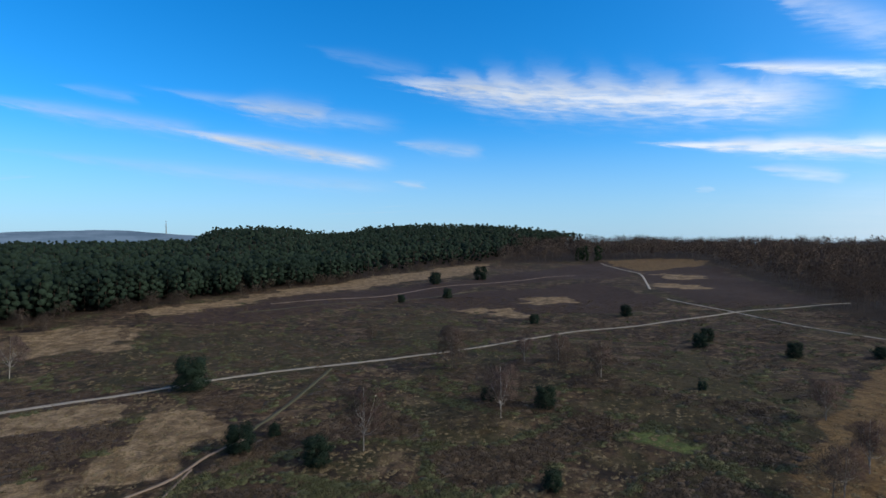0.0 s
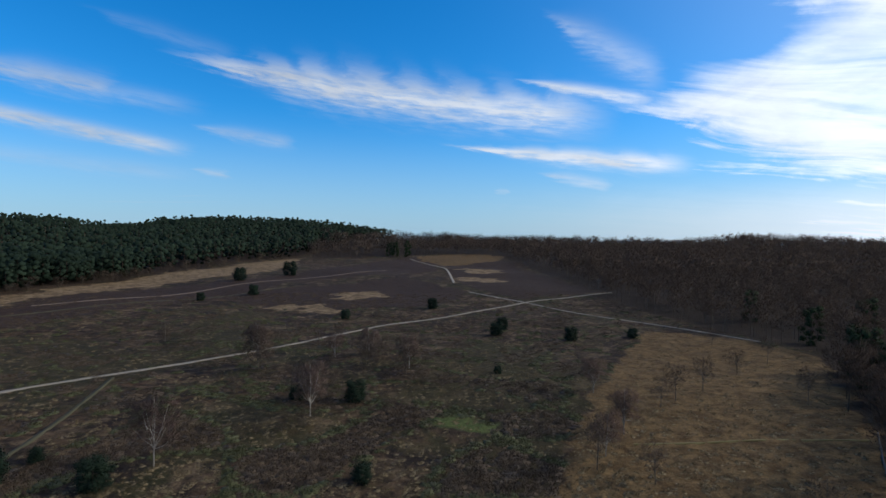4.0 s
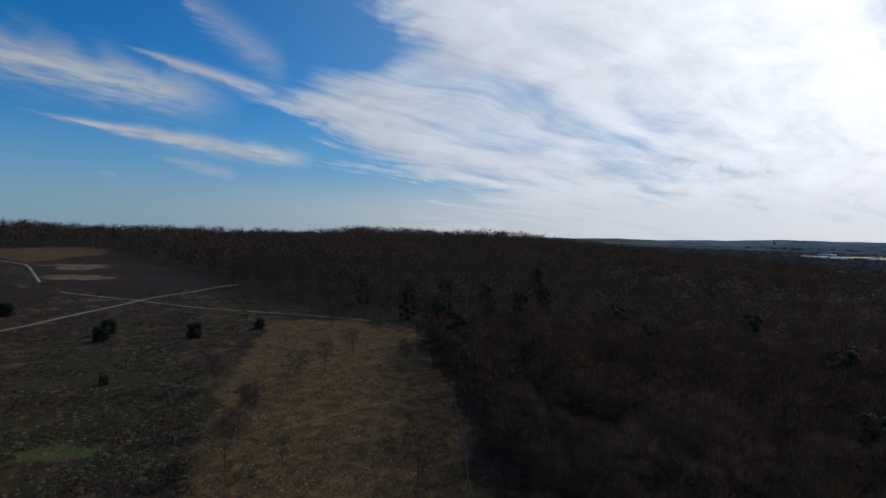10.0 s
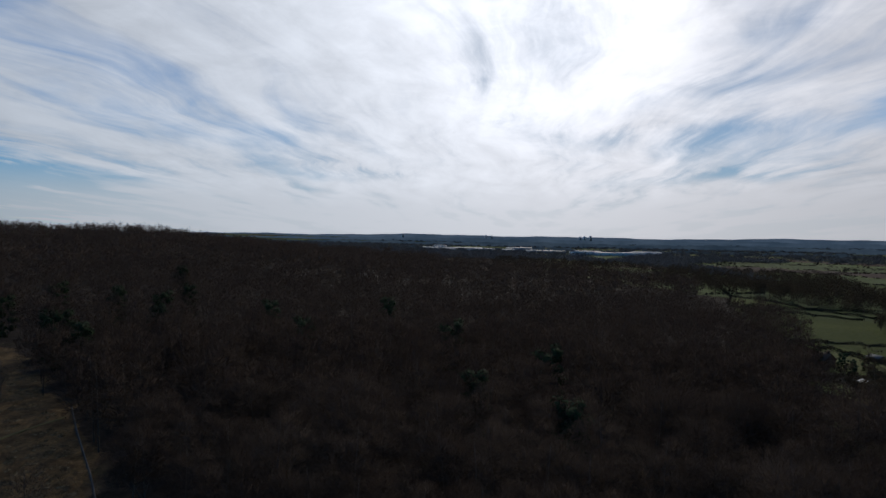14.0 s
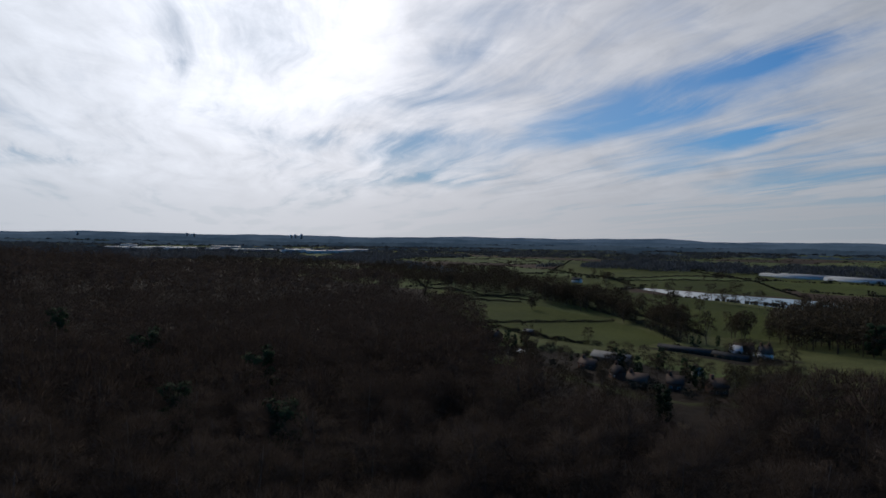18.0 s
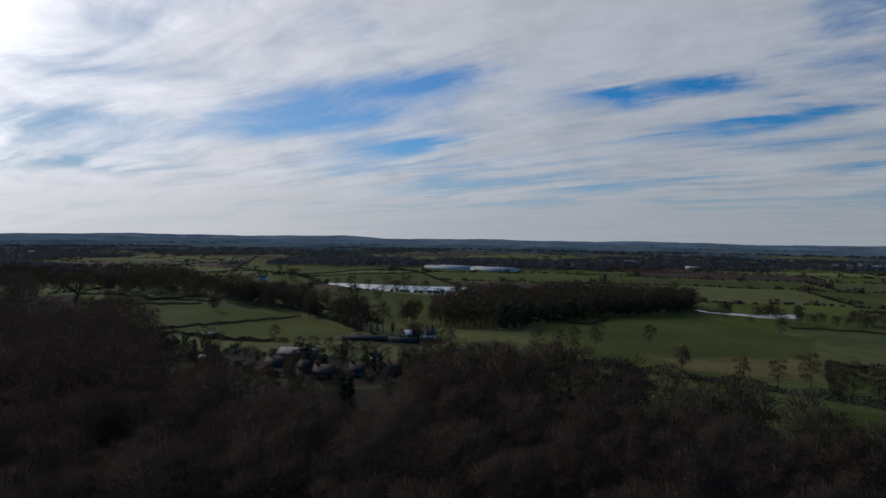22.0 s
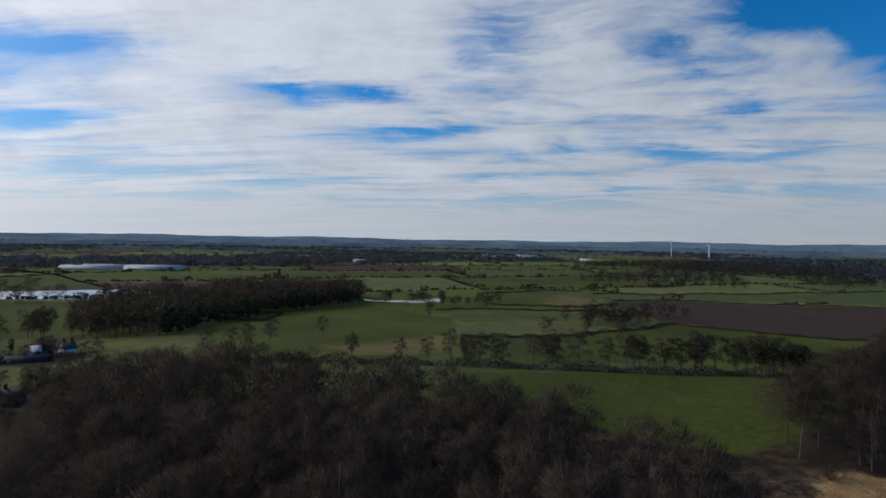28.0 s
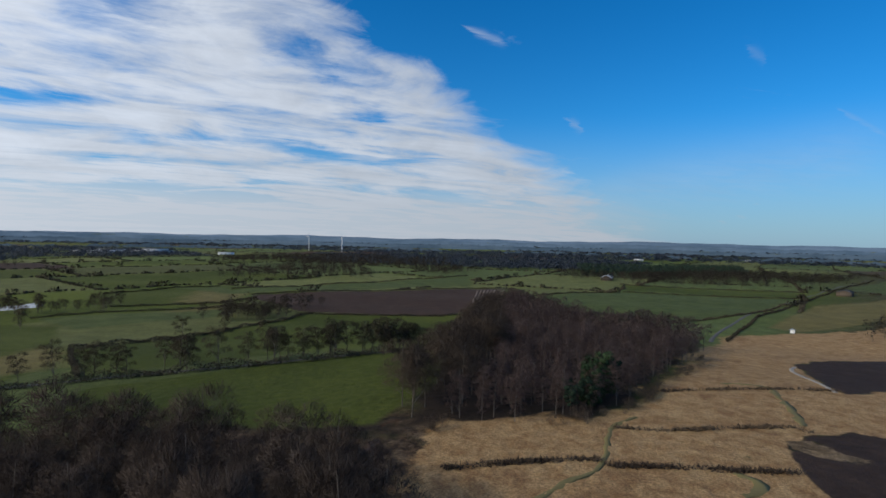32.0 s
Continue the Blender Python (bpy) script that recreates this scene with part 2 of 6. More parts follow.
    white = g.vec(g.math("MULTIPLY", bright, g.math("ADD", 0.86, warm)), g.math("MULTIPLY", bright, g.math("MULTIPLY_ADD", warm, 0.4, 0.94)), g.math("MULTIPLY", bright, 1.06))
    colour = g.mix(g.math("MULTIPLY", total, 0.93), base, white)
    back = g.add("ShaderNodeBackground")
    g.put(back.inputs[0], colour)
    back.inputs[1].default_value = 1.0
    out = g.add("ShaderNodeOutputWorld")
    g.links.new(back.outputs[0], out.inputs[0])


make_world()
sun = new("sun", bpy.data.lights.new("sun", "SUN"))
sun.data.energy, sun.data.angle, sun.data.color = 2.6, radians(0.9), (1.0, 0.92, 0.79)
sun.matrix_world = look((0, 0, 0), (-math.sin(radians(SUN_AZ)), -math.cos(radians(SUN_AZ)), -math.tan(radians(SUN_EL))))

# ---- lie of the land ----
def smooth(a, b, v):
    u = np.clip((np.asarray(v, float) - a) / (b - a), 0, 1)
    return u * u * (3 - 2 * u)


def bump(c, w, v):
    return np.exp(-(((v - c) / w) ** 2))


def bearing(x, y):
    """Degrees clockwise from +y, from -80 to 280."""
    return (np.degrees(np.arctan2(x, y)) + 80) % 360 - 80


LAKES = [(305, -425, 105, -14.6), (10, -403, 40, -14.4)]  # middle, reach and level of the flat land round the lakes


CREST_AT = (-79, -45, -40, -33, -27, -25, -21, -17.5, -16, -12.5, -10.5, -5, 2, 6, 10.5, 13, 18, 26, 35, 42, 46, 50, 55, 59, 62, 66, 75, 100)
CREST_HIGH = (0, 4, 5, 6, 9, 25, 29, 28, 21, 20, 28, 34, 33, 27, 20, 17, 15, 11, 10, 12, 17, 16, 14, 16, 13, 7, 3, 1)


def land(x, y):
    """Height of the ground in metres."""
    x, y = np.asarray(x, float), np.asarray(y, float)
    r, a = np.hypot(x, y), bearing(x, y)
    north = smooth(-79, -50, a) * (1 - smooth(58, 100, a))
    north += smooth(255, 279, a) * 0.0
    slope = 0.032 * np.clip(r - 200, 0, 320)
    hill = smooth(480, 900, r) * (1 - smooth(1100, 2400, r))
    crest = np.interp(a, CREST_AT, CREST_HIGH)
    up = slope * (1 - smooth(1200, 2600, r)) + hill * crest
    down = -14 * smooth(60, 330, r) - 3 * smooth(600, 1500, r)
    z = north * up + (1 - north) * down
    far = smooth(2600, 4700, r)
    ridge = 4 * np.sin(a * 0.11) + 3 * np.sin(a * 0.37 + 1)
    z = z + far * (ridge + 22)
    wave = 1.3 * np.sin(x / 61 + 1) * np.sin(y / 53) + 0.5 * np.sin(x / 17 + y / 23)
    z = z + wave * smooth(60, 200, r)
    for cx, cy, rad, level in LAKES:
        w = 1 - smooth(rad, rad * 1.8, np.hypot(x - cx, y - cy))
        z = z * (1 - w) + level * w
    return z


# ---- materials ----
def material(name, rough=0.9, spec=0.2):
    m = bpy.data.materials.new(name)
    m.use_nodes = True
    g = Graph(m.node_tree)
    b = m.node_tree.nodes["Principled BSDF"]
    b.inputs["Roughness"].default_value = rough
    b.inputs["Specular IOR Level"].default_value = spec
    return m, g, b


def rgb(r, g, b):
    return (r, g, b, 1.0)


def place(g):
    n = g.add("ShaderNodeVectorMath")
    n.operation = "SCALE"
    g.put(n.inputs[0], g.add("ShaderNodeNewGeometry").outputs["Position"]), g.put(n.inputs["Scale"], 1 / UNIT)
    return n.outputs[0]


def weight(g, name):
    n = g.add("ShaderNodeAttribute")
    n.attribute_name = name
    return n.outputs["Fac"]


def relief(g, b, height, strength, distance):
    n = g.add("ShaderNodeBump")
    n.inputs["Strength"].default_value, n.inputs["Distance"].default_value = strength, distance * UNIT
    g.put(n.inputs["Height"], height)
    g.links.new(n.outputs[0], b.inputs["Normal"])


def two_tone(name, dark, light, scale, rough=0.9, fine=None, spread=0.5, spec=0.2, bump=0.0, thin=0.0):
    """A surface that varies between two colours at a broad and a fine scale, and a little from piece to piece."""
    m, g, b = material(name, rough, spec)
    p = g.add("ShaderNodeTexCoord").outputs["Object"]
    n1 = g.noise(p, scale / UNIT, 4.0)
    n2 = g.noise(p, (fine or scale * 9) / UNIT, 5.0, 0.65)
    own = g.add("ShaderNodeObjectInfo").outputs["Random"]
    isle = g.add("ShaderNodeNewGeometry").outputs["Random Per Island"]
    f = g.math("ADD", g.math("MULTIPLY", n1, 0.45), g.math("MULTIPLY", n2, 0.4))
    f = g.math("ADD", f, g.math("MULTIPLY", g.math("MULTIPLY_ADD", isle, 0.35, own), spread * 0.45))
    colour = g.mix(g.step(0.3, 0.85, f), rgb(*dark), rgb(*light))
    g.put(b.inputs["Base Color"], colour)
    if thin:
        # thin twigs and leaves let some light through
        t, both = g.add("ShaderNodeBsdfTranslucent"), g.add("ShaderNodeMixShader")
        g.put(t.inputs["Color"], colour), g.put(both.inputs[0], thin)
        out = [n for n in m.node_tree.nodes if n.type == "OUTPUT_MATERIAL"][0]
        g.links.new(b.outputs[0], both.inputs[1]), g.links.new(t.outputs[0], both.inputs[2]), g.links.new(both.outputs[0], out.inputs[0])
    if bump:
        relief(g, b, n2, 0.6, bump)
    return m


TWIG = two_tone("bare_twigs", (0.050, 0.039, 0.033), (0.104, 0.081, 0.067), 0.10, fine=3.0, spread=0.65, thin=0.30, spec=0.0)
WOOD_TWIG = two_tone("woodland_twigs", (0.048, 0.037, 0.032), (0.110, 0.085, 0.070), 0.10, fine=3.0, spread=0.65, thin=0.26, spec=0.0)
BIRCH_TWIG = two_tone("birch_twigs", (0.090, 0.062, 0.054), (0.170, 0.122, 0.105), 0.10, fine=3.0, spread=0.6, thin=0.42, spec=0.0)
SCRUB_TWIG = two_tone("scrub_twigs", (0.062, 0.047, 0.036), (0.124, 0.095, 0.072), 0.10, fine=3.0, spread=0.4, thin=0.42, spec=0.0)
BARK = two_tone("grey_brown_bark", (0.045, 0.036, 0.028), (0.16, 0.135, 0.11), 1.0, fine=8, bump=0.03)
BIRCH_BARK = two_tone("pale_birch_bark", (0.10, 0.088, 0.076), (0.38, 0.355, 0.32), 1.2, fine=9, bump=0.01)
WOOD_BIRCH_BARK = two_tone("grey_birch_bark", (0.04, 0.034, 0.029), (0.15, 0.132, 0.115), 0.8, fine=6, bump=0.01)
PINE_BARK = two_tone("dull_pine_bark", (0.026, 0.019, 0.015), (0.070, 0.048, 0.036), 1.0, fine=8, bump=0.03)
NEEDLE = two_tone("pine_needles", (0.009, 0.017, 0.012), (0.020, 0.033, 0.021), 0.12, fine=1.5, spread=0.6, spec=0.05)
HOLLY = two_tone("evergreen_leaves", (0.010, 0.020, 0.010), (0.038, 0.060, 0.026), 0.2, fine=2, spread=0.6, rough=0.85, spec=0.04)
HEATHER = two_tone("heather_tufts", (0.028, 0.020, 0.015), (0.082, 0.058, 0.036), 0.08, fine=1.0, spread=0.6)
TUSSOCK = two_tone("dry_grass_tufts", (0.070, 0.052, 0.028), (0.185, 0.140, 0.076), 0.06, fine=1.0, spread=0.6)
GORSE = two_tone("gorse", (0.028, 0.032, 0.014), (0.066, 0.068, 0.030), 0.1, fine=1.0, spread=0.6)
HEDGE = two_tone("hedge_twigs", (0.024, 0.022, 0.015), (0.075, 0.062, 0.038), 0.05, fine=0.8, spread=0.6)
GRAVEL = two_tone("pale_gravel", (0.17, 0.15, 0.125), (0.33, 0.295, 0.245), 0.15, fine=2.5, bump=0.02, spec=0.03)
TRACK_GRASS = two_tone("worn_grass", (0.045, 0.042, 0.022), (0.085, 0.076, 0.042), 0.12, fine=2.0)
GREEN_TRACK = two_tone("mossy_track", (0.090, 0.075, 0.028), (0.150, 0.125, 0.050), 0.15, fine=2.0)
FURROW = two_tone("pale_furrow_rows", (0.11, 0.08, 0.06), (0.18, 0.135, 0.10), 0.1, fine=1.5)
TARMAC = two_tone("worn_asphalt", (0.060, 0.058, 0.056), (0.11, 0.106, 0.10), 0.2, fine=3.0, spec=0.03)
FARM_TWIG = two_tone("dark_farm_twigs", (0.044, 0.037, 0.028), (0.096, 0.080, 0.058), 0.08, fine=1.5, spread=0.4, spec=0.0, thin=0.3)
# twigs of far woods: blue-grey base colour and extra translucency imitate haze
HAZED_TWIG = two_tone("haze_blue_woodland", (0.064, 0.076, 0.092), (0.100, 0.115, 0.136), 0.01, fine=0.1, spread=0.4, spec=0.0, thin=0.45)


COVER_NAMES = ("moss", "litter", "straw", "bent", "russet", "heather", "fresh", "pasture", "yellow", "soil")


def ground_material():
    m, g, b = material("land", 0.95, 0.1)
    p = place(g)
    big, mid, small, grain = g.noise(p, 0.012, 4.0), g.noise(p, 0.075, 5.0, 0.6), g.noise(p, 0.5, 5.0, 0.65), g.noise(p, 2.6, 4.0, 0.7)
    patchy = g.math("ADD", g.math("MULTIPLY", mid, 0.6), g.math("MULTIPLY", small, 0.4))

    def tone(dark, light, f, lo=0.33, hi=0.67):
        return g.mix(g.step(lo, hi, f), rgb(*dark), rgb(*light))

    # rough heath: mosaic of dead bracken, dry grass, heather, moss and bare bramble
    tuft = g.noise(p, 0.32, 5.0, 0.65, 0.5)

    def lay(under, over, scale, lo, hi, strong, detail=6.0, warp=0.9):
        return g.mix(g.math("MULTIPLY", g.step(lo, hi, g.noise(p, scale, detail, 0.68, warp)), strong), under, over)

    heath = tone((0.058, 0.038, 0.023), (0.205, 0.134, 0.069), tuft, 0.42, 0.58)
    heath = lay(heath, tone((0.056, 0.058, 0.020), (0.125, 0.122, 0.046), tuft), 0.05, 0.46, 0.58, 0.85)
    heath = lay(heath, tone((0.034, 0.022, 0.018), (0.078, 0.050, 0.038), tuft), 0.035, 0.50, 0.60, 0.85)
    heath = lay(heath, tone((0.19, 0.130, 0.070), (0.40, 0.295, 0.165), tuft), 0.12, 0.51, 0.62, 0.88)
    heath = lay(heath, tone((0.030, 0.022, 0.017), (0.070, 0.049, 0.036), tuft), 0.16, 0.52, 0.62, 0.85)
    heath = lay(heath, rgb(0.19, 0.080, 0.034), 0.085, 0.60, 0.70, 0.6, 4.0, 0.4)
    heath = lay(heath, rgb(0.080, 0.100, 0.030), 0.22, 0.58, 0.68, 0.55)
    heath = g.mix(1.0, heath, rgb(0.84, 0.84, 0.86), "MULTIPLY")
    frayed = g.noise(p, 0.16, 6.0, 0.7, 0.6)
    # pasture and other land, by what grows on it
    pasture = tone((0.086, 0.124, 0.016), (0.168, 0.212, 0.032), g.math("ADD", g.math("MULTIPLY", big, 0.55), g.math("MULTIPLY", small, 0.45)), 0.38, 0.62)
    heather = tone((0.052, 0.034, 0.026), (0.112, 0.075, 0.053), g.math("MULTIPLY_ADD", tuft, 0.5, g.math("MULTIPLY", patchy, 0.5)))
    straw = lay(tone((0.235, 0.162, 0.078), (0.57, 0.422, 0.235), tuft, 0.34, 0.66), tone((0.12, 0.085, 0.042), (0.27, 0.19, 0.10), tuft), 0.14, 0.50, 0.62, 0.7)
    bent = lay(tone((0.150, 0.092, 0.036), (0.345, 0.230, 0.096), tuft, 0.34, 0.66), tone((0.10, 0.070, 0.034), (0.22, 0.155, 0.078), tuft), 0.10, 0.52, 0.66, 0.6)
    russet = lay(tone((0.517, 0.302, 0.122), (0.850, 0.585, 0.265), tuft, 0.28, 0.72), tone((0.354, 0.197, 0.084), (0.585, 0.354, 0.156), tuft), 0.06, 0.52, 0.66, 0.7)
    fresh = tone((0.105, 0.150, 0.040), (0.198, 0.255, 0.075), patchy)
    soil = tone((0.082, 0.052, 0.035), (0.134, 0.086, 0.059), patchy)
    moss = g.mix(0.6, heath, tone((0.044, 0.043, 0.015), (0.104, 0.094, 0.035), g.noise(p, 0.5, 5.0, 0.7), 0.36, 0.62))
    litter = tone((0.030, 0.022, 0.016), (0.075, 0.054, 0.036), patchy)
    yellow = tone((0.221, 0.202, 0.062), (0.364, 0.312, 0.111), patchy)
    colour = heath
    for name, c in (("farm", pasture), ("moss", moss), ("litter", litter), ("straw", straw), ("bent", bent), ("russet", russet), ("heather", heather), ("fresh", fresh), ("pasture", pasture), ("yellow", yellow), ("soil", soil)):
        w = weight(g, name)
        if name in ("straw", "bent", "russet", "heather", "fresh", "moss"):
            w = g.step(0.28, 0.72, g.math("MULTIPLY_ADD", g.math("SUBTRACT", frayed, 0.5), 2.0, w))
        colour = g.mix(w, colour, c)
    # each parcel of farmland has its own crop, paled and blued to paint haze
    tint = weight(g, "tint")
    hazed_crop = g.mix(g.step(0.12, 0.13, tint), soil, g.mix(g.step(0.30, 0.31, tint), g.mix(0.7, yellow, fresh), g.mix(g.step(0.48, 0.49, tint), pasture, fresh)))
    hazed_crop = g.mix(1.0, hazed_crop, g.vec(*[g.math("MULTIPLY_ADD", g.math("FRACT", g.math("MULTIPLY", tint, 7.0)), 0.75, 0.85)] * 3), "MULTIPLY")
    bare = 1.0
    for name in COVER_NAMES:
        bare = g.math("SUBTRACT", bare, weight(g, name), clamp=True)
    colour = g.mix(g.math("MULTIPLY", weight(g, "farm"), bare), colour, hazed_crop)
    colour = g.mix(g.math("MULTIPLY", g.step(0.4, 0.6, grain), 0.40), colour, rgb(0.03, 0.024, 0.016))
    g.put(b.inputs["Base Color"], g.mix(1.0, colour, rgb(0.485, 0.46, 0.47), "MULTIPLY"))
    relief(g, b, g.math("ADD", small, g.math("MULTIPLY", grain, 0.35)), 0.9, 0.5)
    return m


LAND = ground_material()
BRICK = two_tone("red_brown_brick", (0.10, 0.052, 0.034), (0.20, 0.105, 0.068), 0.6, fine=6)
RENDERED = two_tone("white_painted_wall", (0.55, 0.54, 0.50), (0.80, 0.78, 0.74), 0.4, fine=4)
TILE_ROOF = two_tone("brown_tile_roof", (0.060, 0.044, 0.036), (0.13, 0.09, 0.07), 0.7, fine=7)
SLATE = two_tone("grey_slate_roof", (0.036, 0.035, 0.036), (0.085, 0.082, 0.08), 0.7, fine=7, rough=0.95, spec=0.0)
SHED_ROOF = two_tone("weathered_sheet_roof", (0.13, 0.125, 0.12), (0.24, 0.235, 0.225), 0.4, fine=3, rough=0.85, spec=0.1)
SHEET = two_tone("pale_sheet_roof", (0.20, 0.21, 0.22), (0.38, 0.39, 0.40), 0.05, fine=0.7, rough=0.6)
TIMBER = two_tone("dark_timber", (0.045, 0.035, 0.028), (0.11, 0.085, 0.06), 0.8, fine=8)
FRAME = two_tone("white_frame", (0.6, 0.6, 0.58), (0.8, 0.8, 0.78), 2, fine=12)
STEEL = two_tone("white_steel", (0.42, 0.43, 0.44), (0.62, 0.63, 0.64), 0.2, fine=2, rough=0.5)
GREY_STEEL = two_tone("grey_steel", (0.16, 0.17, 0.18), (0.3, 0.31, 0.32), 0.2, fine=2, rough=0.5)


def glass_material():
    m, g, b = material("window_glass", 0.08, 0.6)
    b.inputs["Base Color"].default_value = rgb(0.02, 0.025, 0.03)
    return m


def water_material():
    m, g, b = material("lake_water", 0.06, 0.5)
    b.inputs["Base Color"].default_value = rgb(0.02, 0.03, 0.035)
    p = place(g)
    relief(g, b, g.noise(p, 0.8, 4.0, 0.6), 0.15, 0.05)
    return m


def hazy_glow_material(name, low, high):
    """Far hills and woods as a plain backdrop: the haze is painted as blue emission."""
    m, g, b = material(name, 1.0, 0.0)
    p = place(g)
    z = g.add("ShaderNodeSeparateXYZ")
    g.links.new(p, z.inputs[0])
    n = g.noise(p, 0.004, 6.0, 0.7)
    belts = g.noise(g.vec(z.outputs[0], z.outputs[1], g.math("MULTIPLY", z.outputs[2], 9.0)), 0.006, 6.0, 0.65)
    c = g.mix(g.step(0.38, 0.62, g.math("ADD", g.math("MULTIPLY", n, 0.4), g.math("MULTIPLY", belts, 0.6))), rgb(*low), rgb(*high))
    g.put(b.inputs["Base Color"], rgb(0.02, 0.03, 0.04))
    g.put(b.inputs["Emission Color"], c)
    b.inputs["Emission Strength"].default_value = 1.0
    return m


GLASS, WATER = glass_material(), water_material()


# ---- mesh helpers ----
class Bag:
    """Collects triangles, each with a material slot."""

    def __init__(self):
        self.v, self.f, self.m, self.d, self.n = [], [], [], [], 0

    def put(self, v, f, slot=0, nor=None):
        v, f = np.asarray(v, float).reshape(-1, 3), np.asarray(f, int).reshape(-1, 3)
        self.v.append(v), self.f.append(f + self.n), self.m.append(np.full(len(f), slot))
        self.d.append(np.zeros_like(v) if nor is None else np.asarray(nor, float))
        self.n += len(v)
        return self

    def arrays(self):
        return np.concatenate(self.v), np.concatenate(self.f), np.concatenate(self.m)

    def normals(self):
        """Directions that foliage faces; zero where the face decides."""
        return np.concatenate(self.d)

    def tube(self, pts, radii, sides=5, slot=0):
        pts = np.asarray(pts, float)
        ring = []
        for i, (p, r) in enumerate(zip(pts, radii)):
            d = pts[min(i + 1, len(pts) - 1)] - pts[max(i - 1, 0)]
            d = d / (np.linalg.norm(d) + 1e-9)
            a = np.cross(d, (0.31, 0.95, 0.1))
            a /= np.linalg.norm(a) + 1e-9
            c = np.cross(d, a)
            k = np.arange(sides) * 2 * np.pi / sides
            ring.append(p + r * (np.cos(k)[:, None] * a + np.sin(k)[:, None] * c))
        f = []
        for i in range(len(pts) - 1):
            for j in range(sides):
                q = (j + 1) % sides
                a, b2, c, d = i * sides + j, i * sides + q, (i + 1) * sides + q, (i + 1) * sides + j
                f += [(a, b2, c), (a, c, d)]
        last = (len(pts) - 1) * sides
        f += [(last, last + j, last + j + 1) for j in range(1, sides - 1)]
        return self.put(np.concatenate(ring), f, slot)

    def box(self, lo, hi, slot=0, turn=0.0, at=(0, 0, 0)):
        x0, y0, z0 = lo
        x1, y1, z1 = hi
        v = np.array([(x, y, z) for z in (z0, z1) for x, y in ((x0, y0), (x1, y0), (x1, y1), (x0, y1))], float)
        c, s = math.cos(turn), math.sin(turn)
        v = v @ np.array([[c, s, 0], [-s, c, 0], [0, 0, 1]]) + np.asarray(at, float)
        f = [(0, 2, 1), (0, 3, 2), (4, 5, 6), (4, 6, 7)]
        for i in range(4):
            j = (i + 1) % 4
            f += [(i, j, j + 4), (i, j + 4, i + 4)]
        return self.put(v, f, slot)


def mesh(name, bag, mats):
    v, f, slot = bag if isinstance(bag, tuple) else bag.arrays()
    me = bpy.data.meshes.new(name)
    me.vertices.add(len(v)), me.loops.add(len(f) * 3), me.polygons.add(len(f))
    me.vertices.foreach_set("co", np.asarray(v, np.float32).ravel())
    me.loops.foreach_set("vertex_index", np.asarray(f, np.int32).ravel())
    me.polygons.foreach_set("loop_start", np.arange(0, len(f) * 3, 3, dtype=np.int32))
    for m in mats:
        me.materials.append(m)
    if len(mats) > 1:
        me.polygons.foreach_set("material_index", np.asarray(slot, np.int32))
    me.update(calc_edges=True)
    nor = None if isinstance(bag, tuple) else bag.normals()
    if nor is not None and np.any(nor):
        me.polygons.foreach_set("use_smooth", np.ones(len(f), bool))
        me.normals_split_custom_set_from_vertices(nor.tolist())
    return me


def part(name, bag, mat, parent, label="", data=None):
    ob = new(name, data or mesh(name, bag, [mat]))
    ob.parent = parent
    return tagged(ob, label)


def within(x, y, poly):
    x, y = np.asarray(x, float), np.asarray(y, float)
    hit = np.zeros(x.shape, bool)
    for (x0, y0), (x1, y1) in zip(poly, poly[1:] + poly[:1]):
        cross = (y0 > y) != (y1 > y)
        hit ^= cross & (x < (x1 - x0) * (y - y0) / (y1 - y0 + 1e-12) + x0)
    return hit


def edge_distance(x, y, line, closed=True):
    """Distance to a line of points; with closed, to the rim of a polygon."""
    best = np.full(np.shape(x), 1e9)
    ends = line[1:] + (line[:1] if closed else [])
    for (x0, y0), (x1, y1) in zip(line, ends):
        dx, dy = x1 - x0, y1 - y0
        t = np.clip(((x - x0) * dx + (y - y0) * dy) / (dx * dx + dy * dy + 1e-9), 0, 1)
        best = np.minimum(best, np.hypot(x - x0 - t * dx, y - y0 - t * dy))
    return best


# ---- land cover ----
PINE_WOOD = [(-330, 110), (-215, 150), (-169, 192), (-149, 227), (-141, 256), (-127, 300), (-105, 352), (-80, 413), (-35, 507), (19, 574), (60, 660), (230, 1050), (150, 1250), (-560, 1250), (-900, 800), (-700, 200)]
OAK_WOOD = [(29, 551), (101, 580), (183, 601), (238, 563), (215, 455), (169, 262), (156, 250), (154, 198), (151, 158), (152, 124), (118, 90), (100, 74), (86, 57), (65, 39), (50, 24), (20, 6), (-12, -24), (-29, -40), (-34, -52), (-32, -62),
            (-24, -76), (-12, -92), (-2, -102), (14, -106), (30, -120), (47, -127), (60, -127), (60, -110), (52, -77), (47, -62), (56, -58), (68, -65), (84, -64), (104, -72), (146, -94), (254, -160), (400, -225), (640, -160), (820, 20), (900, 300), (800, 800), (380, 950), (60, 700)]
BIRCH_WOOD = [(-52, -77), (-65, -76), (-70, -69), (-81, -64), (-93, -63), (-105, -64), (-147, -78), (-178, -89), (-212, -100), (-222, -120), (-235, -164), (-270, -228), (-290, -275), (-250, -262), (-211, -232), (-120, -140), (-77, -100)]

